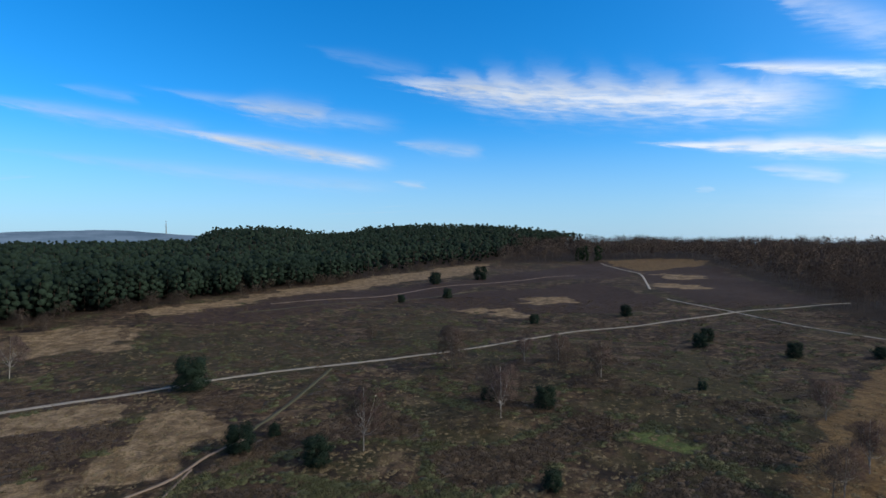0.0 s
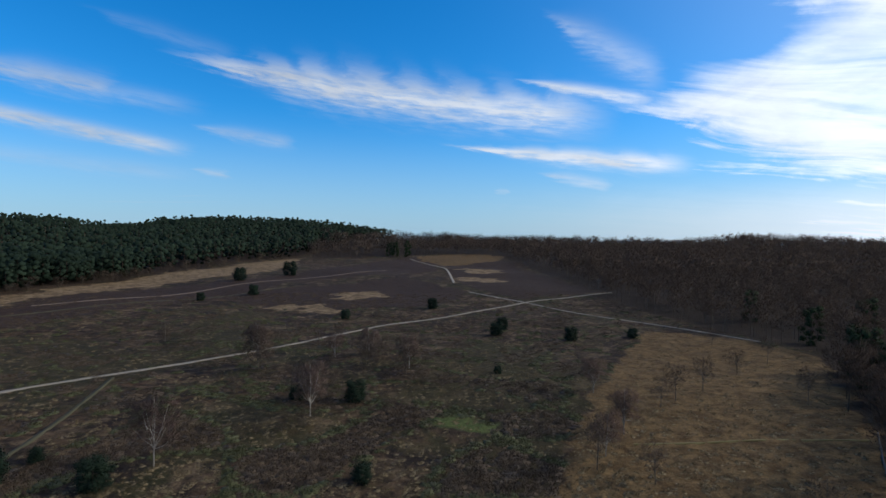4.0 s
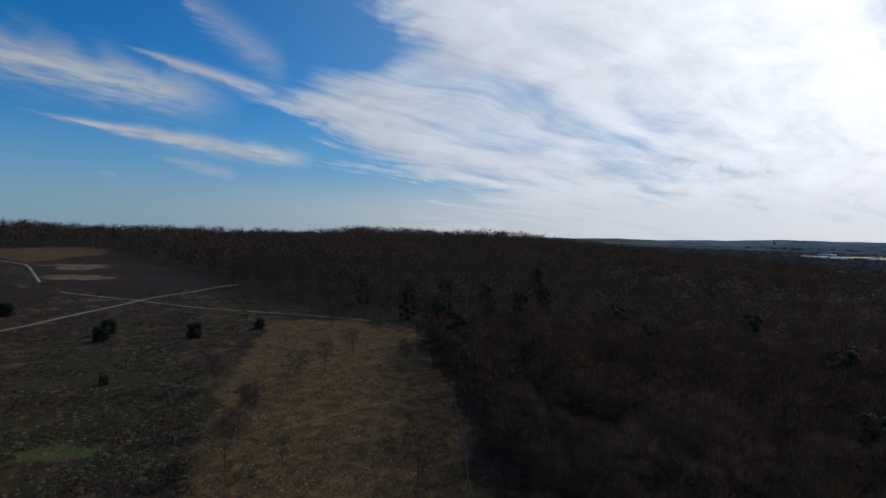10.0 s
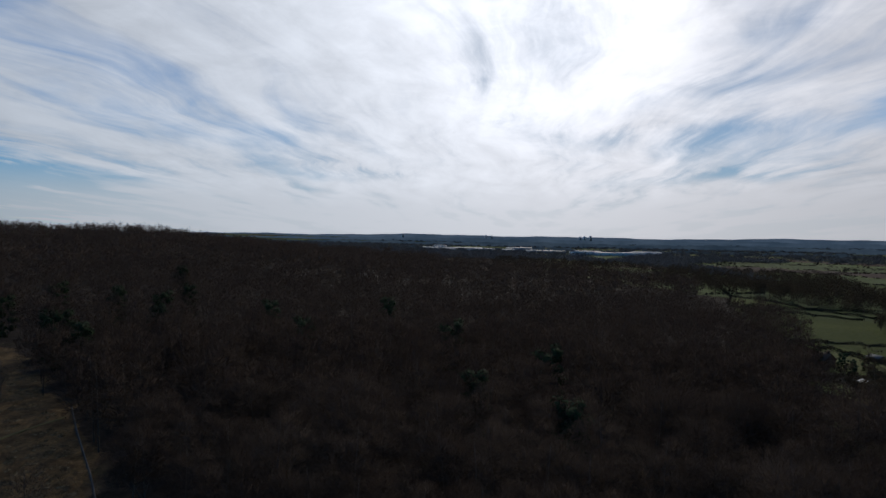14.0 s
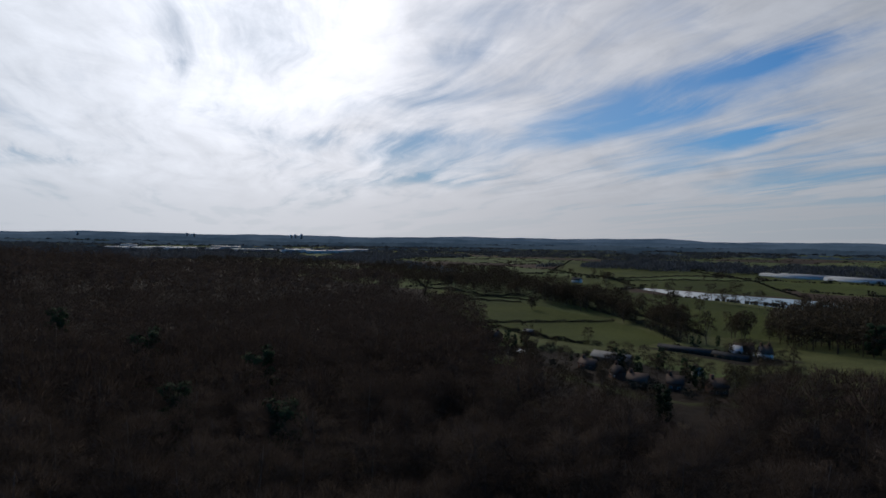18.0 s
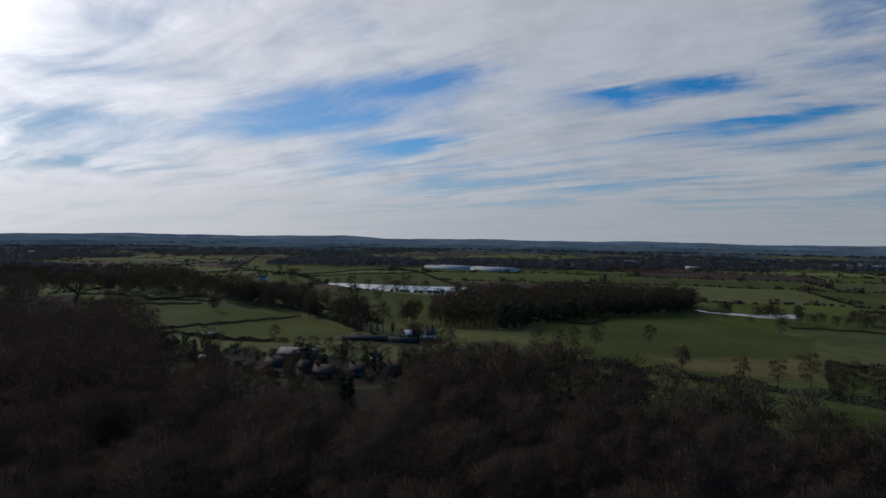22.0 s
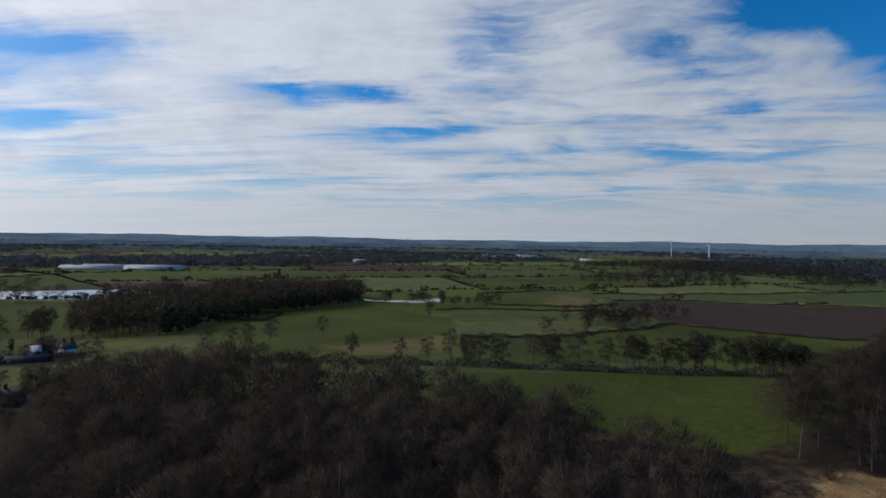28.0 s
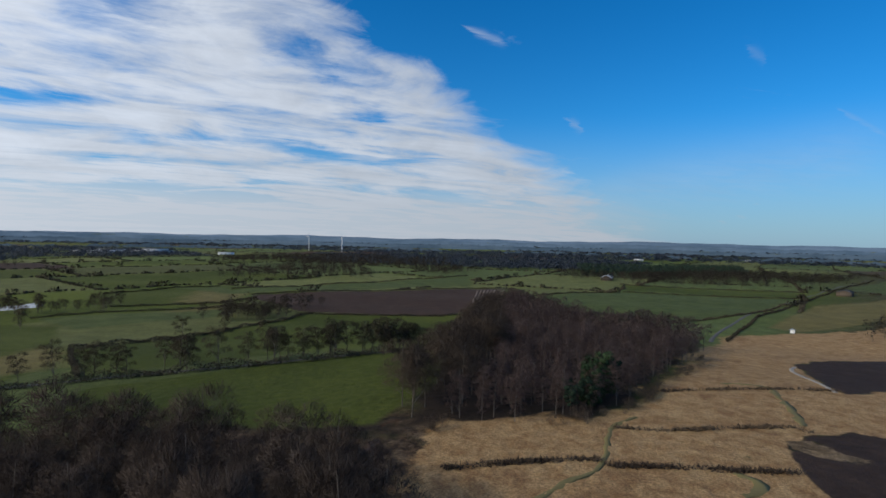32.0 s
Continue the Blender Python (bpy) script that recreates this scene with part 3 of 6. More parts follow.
PATCHES = [  # what grows there, softness of the rim, wander of the rim, corners
    ("moss", 14, 5, [(-125, 178), (-110, 191), (-82, 203), (-52, 196), (-32, 149), (-57, 132), (-76, 121), (-87, 122)]),
    ("moss", 6, 4, [(-60, 148), (-31, 179), (1, 181), (-5, 158), (-38, 133)]),
    ("moss", 13, 6, [(28, 137), (72, 164), (70, 111), (43, 72), (25, 68), (22, 93)]),
    ("moss", 10, 5, [(-15, 115), (6, 118), (6, 88), (-9, 84)]),
    ("moss", 7, 5, [(-31, 231), (-8, 246), (-6, 181), (-20, 164)]),
    ("heather", 3, 3, [(-62, 112), (-63, 98), (-56, 88), (-60, 76), (-75, 78), (-80, 88), (-66, 94)]),
    ("straw", 1.5, 2, [(-55, 76), (-56, 87), (-59, 100), (-53, 104), (-43, 96), (-40, 90), (-43, 83), (-41, 74), (-46, 69), (-51, 71)]),
    ("straw", 1.5, 2, [(-86, 97), (-79, 106), (-67, 106), (-63, 98), (-70, 91), (-78, 88)]),
    ("straw", 1.5, 1, [(-62, 71), (-56, 71), (-52, 67), (-53, 60), (-62, 62)]),
    ("heather", 4, 4, [(-123, 210), (-100, 277), (-63, 326), (-10, 367), (17, 404), (132, 565), (157, 516), (117, 410), (46, 367), (12, 354), (-9, 313), (-48, 265), (-78, 230), (-105, 202)]),
    ("heather", 3, 4, [(150, 470), (215, 505), (180, 330), (167, 262), (122, 256), (108, 300), (120, 380)]),
    ("heather", 3, 3, [(-30, 300), (81, 363), (103, 290), (67, 246), (9, 252), (-20, 275)]),
    ("straw", 3, 6, [(24, 282), (41, 304), (60, 307), (50, 273), (31, 268)]),
    ("straw", 3, 6, [(-3, 262), (11, 268), (30, 250), (24, 236)]),
    ("bent", 3, 5, [(133, 555), (194, 600), (238, 563), (205, 498), (140, 461)]),
    ("straw", 4, 5, [(-140, 222), (-112, 299), (-78, 400), (18, 560), (15, 449), (-65, 336), (-101, 281), (-125, 215)]),
    ("straw", 5, 6, [(-160, 182), (-138, 195), (-115, 189), (-103, 164), (-119, 155), (-135, 150)]),
    ("straw", 4, 7, [(146, 435), (176, 427), (157, 380), (134, 395)]),
    ("straw", 4, 7, [(124, 370), (150, 352), (137, 327), (114, 338)]),
    ("fresh", 6, 5, [(23, 103), (29, 97), (37, 88), (31, 83), (25, 91)]),
    ("bent", 2, 2, [(126, 165), (146, 143), (146, 118), (106, 76), (98, 68), (58, 36), (48, 26), (26, 50), (38, 68), (58, 94), (88, 128)]),
    ("russet", 5, 3, [(-36, -54), (-47, -68), (-64, -75), (-93, -62), (-147, -76), (-195, -98), (-283, -126), (-420, -85), (-300, 30), (-91, 10), (-20, -20)]),
    ("heather", 2, 1.5, [(-215, -71), (-247, -67), (-300, -56), (-240, -30), (-185, -36), (-163, -42), (-176, -51)]),
    ("heather", 1.5, 1.5, [(-106, -34), (-113, -35), (-123, -31), (-128, -22), (-104, -12), (-84, -16), (-83, -22), (-89, -26), (-97, -30)]),
    ("straw", 1, 1, [(-106, -36), (-110, -33), (-108, -27), (-107, -23), (-104, -23), (-102, -28), (-102, -33)]),
    ("russet", 4, 3, [(-215, -160), (-262, -192), (-300, -175), (-270, -150), (-225, -148)]),
    ("pasture", 1, 0, [(373, -190), (320, -240), (238, -246), (248, -200), (246, -154), (296, -163)]),
    ("pasture", 1, 0, [(242, -154), (243, -214), (232, -240), (200, -228), (164, -205), (150, -165), (155, -155), (214, -155)]),
    ("pasture", 1, 0, [(253, -137), (218, -145), (180, -112), (205, -104)]),
    ("fresh", 1, 0, [(183, -138), (155, -139), (140, -119), (165, -122)]),
    ("litter", 3, 3, [(170, -105), (140, -100), (112, -94), (84, -96), (74, -108), (84, -130), (104, -138), (126, -130), (150, -128), (168, -120)]),
    ("litter", 3, 3, [(150, -92), (104, -72), (80, -66), (56, -80), (58, -112), (76, -136), (92, -175), (102, -172), (90, -136), (76, -110), (84, -96), (112, -94)]),
    ("litter", 3, 3, [(108, -172), (150, -168), (146, -186), (136, -206), (112, -206), (104, -190)]),
    ("pasture", 1, 0, [(438, -221), (363, -240), (383, -193)]),
    ("pasture", 3, 0, [(659, -550), (987, -871), (903, -957), (473, -700), (485, -494)]),
    ("pasture", 2, 0, [(468, -477), (386, -612), (258, -483), (397, -435)]),
    ("pasture", 1, 0, [(415, -350), (367, -393), (215, -385), (152, -270), (176, -244), (312, -303)]),
    ("pasture", 2, 1, [(111, -313), (75, -354), (38, -386), (-24, -318), (-13, -193), (7, -150), (44, -170), (80, -212)]),
    ("yellow", 6, 4, [(-20, -235), (-13, -185), (25, -178), (30, -200)]),
    ("pasture", 1, 0, [(-17, -149), (-122, -148), (-83, -104), (-52, -82), (-36, -90), (-8, -128)]),
    ("pasture", 1, 0, [(-20, -219), (-144, -305), (-235, -255), (-140, -168), (-47, -164), (-18, -168)]),
    ("pasture", 1, 0, [(-62, -461), (-118, -496), (-140, -422), (-114, -367), (-56, -391)]),
    ("yellow", 8, 4, [(-131, -467), (-152, -420), (-120, -362), (-92, -385)]),
    ("yellow", 6, 4, [(-24, -322), (-57, -318), (-116, -346), (-118, -368), (-60, -344), (-24, -336)]),
    ("fresh", 2, 2, [(-118, -496), (-150, -480), (-150, -425), (-138, -422)]),
    ("fresh", 2, 1, [(-15, -354), (-116, -345), (-99, -317), (-31, -303)]),
    ("soil", 1, 0, [(-141, -379), (-150, -410), (-276, -404), (-390, -385), (-279, -274), (-208, -256), (-144, -315)]),
    ("fresh", 1, 0, [(-151, -454), (-462, -515), (-385, -421), (-145, -423)]),
    ("fresh", 1, 0, [(-330, -306), (-460, -296), (-559, -178), (-399, -157), (-313, -164), (-290, -240)]),
    ("pasture", 1, 0, [(-534, -345), (-640, -198), (-559, -182), (-477, -302)]),
    ("yellow", 1, 0, [(-350, -129), (-493, -149), (-628, -128), (-451, -92), (-345, -112)]),
    ("fresh", 2, 0, [(-755, -195), (-1065, -222), (-684, -140)]),
]
COVERS = ("farm", "moss", "litter", "straw", "bent", "russet", "heather", "fresh", "pasture", "yellow", "soil")


def parcels(x, y):
    """A shade for each parcel of the far farmland, and how near its border is."""
    a = 0.35
    u, v = (x * math.cos(a) + y * math.sin(a)), (-x * math.sin(a) + y * math.cos(a))
    u, v = u + 30 * np.sin(v / 210), v + 26 * np.sin(u / 260 + 1)
    row = np.floor(v / 150)
    u = u + (row * 97) % 140
    col = np.floor(u / 230)
    shade = (np.sin(row * 127.1 + col * 311.7) * 43758.5453) % 1.0
    fu, fv = u / 230 - col, v / 150 - row
    return shade, np.minimum(np.minimum(fu, 1 - fu) * 230, np.minimum(fv, 1 - fv) * 150)


def build_ground():
    ring = np.concatenate([[0.002, 3, 8, 18, 26, 32], np.arange(37, 150, 1.3), np.geomspace(150, 520, 95)[:-1], np.geomspace(520, 4960, 82)])
    n = 880
    ang = np.radians(np.arange(n) * 360 / n)
    r, a = np.meshgrid(ring, ang, indexing="ij")
    x, y = (r * np.sin(a)).ravel(), (r * np.cos(a)).ravel()
    z = land(x, y)
    rnd = np.random.RandomState(5)
    rough = rnd.normal(size=len(x)) * 0.06
    z = z + rough * smooth(34, 44, np.hypot(x, y)) * (1 - smooth(130, 330, np.hypot(x, y)))
    i = np.arange(len(ring) - 1)[:, None] * n
    j = np.arange(n)[None, :]
    q = (j + 1) % n
    f = np.stack([np.stack([i + j, i + n + q, i + q], -1), np.stack([i + j, i + n + j, i + n + q], -1)], 2).reshape(-1, 3)
    me = mesh("ground", (np.stack([x, y, z], 1), f[:, ::-1], np.zeros(len(f))), [LAND])
    cover = {c: np.zeros(len(x)) for c in COVERS}
    rad, az = np.hypot(x, y), bearing(x, y)
    cover["farm"] = smooth(96, 108, az) * (1 - smooth(246, 262, az)) * smooth(100, 130, rad)
    cover["farm"] = np.maximum(cover["farm"], smooth(1300, 1500, rad))
    wx = np.sin(x * 0.21 + 2 * np.sin(y * 0.13)) + 0.6 * np.sin(y * 0.47 + x * 0.31)
    wy = np.sin(y * 0.23 + 2 * np.sin(x * 0.11)) + 0.6 * np.sin(x * 0.43 - y * 0.37)
    woods = [("litter", 3, 2, w) for w in (PINE_WOOD, OAK_WOOD, BIRCH_WOOD)]
    for kind, soft, wander, poly in woods + PATCHES:
        p = np.array(poly)
        lo, hi = p.min(0) - 12, p.max(0) + 12
        k = np.nonzero((x > lo[0]) & (x < hi[0]) & (y > lo[1]) & (y < hi[1]))[0]
        px, py = x[k] + wx[k] * wander * 0.6, y[k] + wy[k] * wander * 0.6
        d = edge_distance(px, py, poly) * np.where(within(px, py, poly), 1, -1)
        w = smooth(-soft, soft, d)
        for c in COVERS:
            cover[c][k] = np.maximum(cover[c][k], w) if c == kind else cover[c][k] * (1 - w) if c != "farm" else cover[c][k]
    shade, border = parcels(x, y)
    for name, val in list(cover.items()) + [("tint", shade)]:
        at = me.attributes.new(name, "FLOAT", "POINT")
        at.data.foreach_set("value", val.astype(np.float32))
    me.polygons.foreach_set("use_smooth", np.ones(len(f), bool))
    return tagged(new("ground", me), "rolling heath, woodland floor and farm fields under one sheet of land", "ground", kind="structure")


ground = build_ground()


def ribbon(name, line, width, mat, label, lift=0.06, wobble=0.25):
    """A path that lies on the ground along a line of points."""
    pts = []
    line = [np.array(p, float) for p in line]
    for k in range(len(line) - 1):
        p0, p1, p2, p3 = line[max(k - 1, 0)], line[k], line[k + 1], line[min(k + 2, len(line) - 1)]
        m = max(2, int(np.linalg.norm(p2 - p1) / 2.0))
        for t in np.arange(m) / m:
            pts.append(0.5 * (2 * p1 + (p2 - p0) * t + (2 * p0 - 5 * p1 + 4 * p2 - p3) * t * t + (3 * p1 - p0 - 3 * p2 + p3) * t ** 3))
    pts.append(line[-1])
    pts = np.array(pts)
    d = np.gradient(pts, axis=0)
    d /= np.linalg.norm(d, axis=1)[:, None] + 1e-9
    side = np.stack([-d[:, 1], d[:, 0]], 1)
    rnd = np.random.RandomState(len(pts))
    rows = []
    for s, drop in ((-0.5, -0.12), (-0.42, 0), (0, 0.05), (0.42, 0), (0.5, -0.12)):
        w = width * s * (1 + wobble * rnd.uniform(-1, 1, len(pts)) * (abs(s) > 0.1))
        q = pts + side * w[:, None]
        rows.append(np.column_stack([q, land(q[:, 0], q[:, 1]) + lift + drop + 0.09 * (1 - smooth(150, 400, np.hypot(q[:, 0], q[:, 1])))]))
    n = len(pts)
    f = []
    for k in range(len(rows) - 1):
        a = k * n + np.arange(n - 1)
        f += [np.stack([a, a + 1, a + n + 1], 1)[:, ::-1], np.stack([a, a + n + 1, a + n], 1)[:, ::-1]]
    me = mesh(name, (np.concatenate(rows), np.concatenate(f), np.zeros(8 * (n - 1))), [mat])
    return tagged(new(name, me), label, "path", kind="structure")


ribbon("footpath_main", [(-112, 86), (-90, 102), (-81, 108), (-70, 115), (-55, 129), (-37, 143), (-17, 155), (6, 170), (36, 205), (70, 217), (117, 247), (143, 250), (172, 257)], 1.6, GRAVEL, "pale gravel footpath across the heath")
ribbon("footpath_branch_east", [(117, 247), (125, 207), (139, 171), (149, 140)], 1.0, GRAVEL, "narrow worn path to the rough field")
ribbon("footpath_branch_north", [(103, 290), (117, 247)], 1.3, GRAVEL, "pale gravel branch path")
ribbon("footpath_hill", [(130, 546), (131, 456), (129, 416), (106, 327)], 1.5, GRAVEL, "pale winding path on the heath hill")
ribbon("firebreak_track", [(-95, 262), (-57, 291), (-25, 332), (12, 364), (46, 385), (80, 415)], 1.7, FURROW, "pale sandy firebreak across the heather")
ribbon("firebreak_spur", [(-100, 235), (-60, 268), (-20, 300), (6, 322)], 1.3, TRACK_GRASS, "worn firebreak beside the heather")
ribbon("footpath_near", [(-46, 60), (-43, 67), (-40, 73), (-39, 81), (-36, 88)], 0.56, FURROW, "narrow sandy path through heather")
ribbon("footpath_fork", [(-38, 64), (-38.5, 70), (-39, 76)], 0.4, FURROW, "narrow sandy side path")
ribbon("grass_track", [(-35, 140), (-35, 116), (-36, 99), (-38, 85)], 0.9, TRACK_GRASS, "worn grass track across the heath")
ribbon("field_edge_path", [(98, 68), (85, 58), (70, 46), (58, 37), (46, 26)], 0.26, TARMAC, "thin grey path along the wood edge", 0.0)
ribbon("field_track", [(54, 74), (62, 72), (74, 70), (92, 65)], 0.8, GREEN_TRACK, "faint green track through dry grass", -0.05, 0.6)
ribbon("heath_track", [(-46, -45), (-54, -45), (-59, -46), (-66, -46), (-73, -49), (-81, -54), (-87, -57), (-96, -58)], 1.0, GREEN_TRACK, "mossy green track through russet grass", -0.03, 0.6)
ribbon("heath_track_far", [(-119, -37), (-129, -42), (-142, -50), (-149, -54), (-148, -59), (-142, -63)], 1.6, GREEN_TRACK, "mossy green ride across russet grass", -0.03, 0.6)
ribbon("heath_track_spur", [(-82, -34), (-82, -31), (-79, -29), (-75, -30)], 1.6, GREEN_TRACK, "short mossy green patch of track", -0.03, 0.6)
ribbon("heather_edge_path", [(-208, -68), (-197, -65), (-176, -52), (-160, -43)], 1.2, GRAVEL, "pale path along dark heather")
for k in range(9):
    u = (k + 0.5) / 9
    ribbon("furrow_row", [(-339 - 45 * u, -368 - 5 * u), (-290 - 34 * u, -318 - 2 * u), (-243 - 22 * u, -269)], 1.3, FURROW, "pale ridged row in the ploughed field", 0.05, 0.1)
ribbon("main_road", [(-262, -121), (-294, -132), (-381, -154), (-486, -168), (-684, -196), (-1023, -240)], 2.0, TARMAC, "straight asphalt country road")
ribbon("farm_lane", [(45, -166), (-17, -161), (-43, -155), (-73, -150), (-118, -156), (-160, -178)], 1.5, TARMAC, "worn grey farm lane beside a hedge")

# ---- kinds of trees and shrubs ----
def blades(rnd, base, way, length, width):
    """Slender triangles, one from each base point."""
    n = len(base)
    way = way / (np.linalg.norm(way, axis=1)[:, None] + 1e-9)
    side = np.cross(way, rnd.normal(size=(n, 3)))
    side /= np.linalg.norm(side, axis=1)[:, None] + 1e-9
    w, l = np.broadcast_to(width, n)[:, None], np.broadcast_to(length, n)[:, None]
    v = np.stack([base - side * w, base + side * w, base + way * l], 1).reshape(-1, 3)
    return v, np.arange(3 * n).reshape(-1, 3)


def foliage(rnd, base, out, length, width, loose=0.3):
    """Twigs or leaves that lie along the skin of a crown, some of them standing off it."""
    n = len(base)
    nor = out / (np.linalg.norm(out, axis=1)[:, None] + 1e-9) + rnd.normal(size=(n, 3)) * 0.08
    way = np.cross(nor, rnd.normal(size=(n, 3)))
    way /= np.linalg.norm(way, axis=1)[:, None] + 1e-9
    free = (rnd.uniform(size=n) < loose)[:, None]
    way = np.where(free, nor + rnd.normal(size=(n, 3)) * 0.35 + np.array([0, 0, 0.25]), way + nor * 0.2)
    way /= np.linalg.norm(way, axis=1)[:, None] + 1e-9
    side = np.where(free, np.cross(way, rnd.normal(size=(n, 3))), np.cross(nor, way))
    side /= np.linalg.norm(side, axis=1)[:, None] + 1e-9
    side *= np.where((np.cross(side, way) * nor).sum(1) < 0, -1.0, 1.0)[:, None]
    w, l = np.broadcast_to(width, n)[:, None] * np.where(free, 0.3, 1.0), np.broadcast_to(length, n)[:, None]
    start = base - way * l * np.where(free, 0.0, 0.5)
    v = np.stack([start - side * w, start + side * w, start + way * l], 1).reshape(-1, 3)
    face = nor + np.array([0, 0, 0.12])
    face /= np.linalg.norm(face, axis=1)[:, None] + 1e-9
    return v, np.arange(3 * n).reshape(-1, 3), 0, np.repeat(face, 3, axis=0)


def ball(rnd, n, outer=0.45):
    """Points in a unit ball, most of them near its skin."""
    d = rnd.normal(size=(n, 3))
    d /= np.linalg.norm(d, axis=1)[:, None]
    return d * (outer + (1 - outer) * rnd.uniform(0, 1, n) ** 0.6)[:, None]


def core(rnd, bag, heads, sizes, squash, fine, size=0.70, mid=None):
    """The dense inside of a crown: uneven rounded masses of crossing twigs, which the outer twigs cover."""
    bm = bmesh.new()
    bmesh.ops.create_icosphere(bm, subdivisions=fine, radius=1.0)
    unit = np.array([v.co[:] for v in bm.verts])
    f = np.array([[v.index for v in q.verts] for q in bm.faces])
    bm.free()
    for h, s in zip(heads, sizes):
        d = unit * (size + rnd.uniform(-0.16, 0.16, len(unit)))[:, None]
        pos = d * s * np.array([1, 1, squash]) + np.array(h)
        nor = unit * 0.35 + (0 if mid is None else (pos - mid[:3]) / mid[3]) + np.array([0, 0, 0.25]) + rnd.normal(size=unit.shape) * 0.10
        bag.put(pos, f, 0, nor / np.linalg.norm(nor, axis=1)[:, None])


def bare_tree(seed, high, wide, limbs, twigs, twig_len, twig_wide, low=0.3, sides=5, lumps=9, solid=0, fuzz=0.3, hair=0, split=False):
    """A leafless broadleaf tree: (trunk and limbs, twigs)."""
    rnd = np.random.RandomState(seed)
    wood, crown, arms = Bag(), Bag(), []
    lean = rnd.uniform(-0.05, 0.05, 2) * high
    top = np.array([lean[0], lean[1], high * 0.72])
    wood.tube([(0, 0, -0.4), (lean[0] * 0.3, lean[1] * 0.3, high * 0.3), top, (lean[0] * 1.5, lean[1] * 1.5, high * 0.95)], [high * 0.011, high * 0.0085, high * 0.005, 0.02], sides)
    # crown made of lumps on the ends of limbs
    heads, sizes = [], []
    for k in range(lumps):
        a = k * 2.4 + rnd.uniform(-0.5, 0.5)
        up = low + 0.12 + (0.86 - low - 0.12) * ((k + 0.5) / lumps) ** 0.8
        out = wide * rnd.uniform(0.4, 0.74) * math.sqrt(max(0.1, 1 - ((up - 0.6) / 0.45) ** 2))
        heads.append((math.cos(a) * out + lean[0], math.sin(a) * out + lean[1], high * up))
        sizes.append(wide * rnd.uniform(0.36, 0.52))
    for k in range(limbs):
        h = np.array(heads[k % lumps])
        s = np.array([lean[0] * 0.5, lean[1] * 0.5, high * rnd.uniform(low * 0.8, min(0.6, low + 0.3))])
        s[2] = min(s[2], h[2] - 0.05 * high)
        mid = s + (h - s) * 0.5 + np.array([0, 0, -0.03 * high])
        arms.append(Bag() if split else wood)
        arms[-1].tube([s, mid, h], [high * 0.006, high * 0.004, 0.012], 3)
    if solid:
        core(rnd, crown, heads, sizes, 0.85, solid, 0.42, np.array([lean[0], lean[1], high * 0.45, wide]))
    # twigs cover the outside of the lumps, not their insides
    hs, ss = np.array(heads), np.array(sizes)
    pick = rnd.randint(0, lumps, twigs * 4)
    p = ball(rnd, twigs * 4, 0.78)
    base = p * (ss[pick] * rnd.uniform(0.92, 1.06, len(pick)))[:, None] * np.array([1, 1, 0.85]) + hs[pick]
    near = np.min(np.linalg.norm(base[:, None] - hs[None], axis=2) / ss[None] + 9.0 * (np.arange(lumps)[None] == pick[:, None]), axis=1)
    ok = np.nonzero((near > 0.86) & (base[:, 2] > high * low * 0.6))[0][:twigs]
    p, base = p[ok], base[ok]
    out = 1.0 * p + 0.55 * (base - (lean[0], lean[1], high * 0.45)) / wide + np.array([0, 0, 0.2])
    crown.put(*foliage(rnd, base, out, twig_len * rnd.uniform(0.6, 1.3, len(ok)), twig_wide, fuzz))
    if hair:
        # fine twigs that radiate from the limbs and blur the outline
        pick = rnd.randint(0, lumps, hair)
        p = ball(rnd, hair, 0.35)
        p[:, 2] = np.abs(p[:, 2]) * 0.9 - 0.25
        base = p * (ss[pick] * 0.85)[:, None] + hs[pick]
        way = p + 0.5 * (base - (lean[0], lean[1], high * 0.4)) / wide + rnd.normal(size=p.shape) * 0.3 + np.array([0, 0, 0.25])
        face = p + (base - (lean[0], lean[1], high * 0.4)) / wide + np.array([0, 0, 0.3])
        v, f = blades(rnd, base, way, ss[pick] * rnd.uniform(0.32, 0.66, hair), max(0.022, twig_wide * 0.6))
        crown.put(v, f, 0, np.repeat(face / np.linalg.norm(face, axis=1)[:, None], 3, axis=0))
    return (wood, crown, arms) if split else (wood, crown)


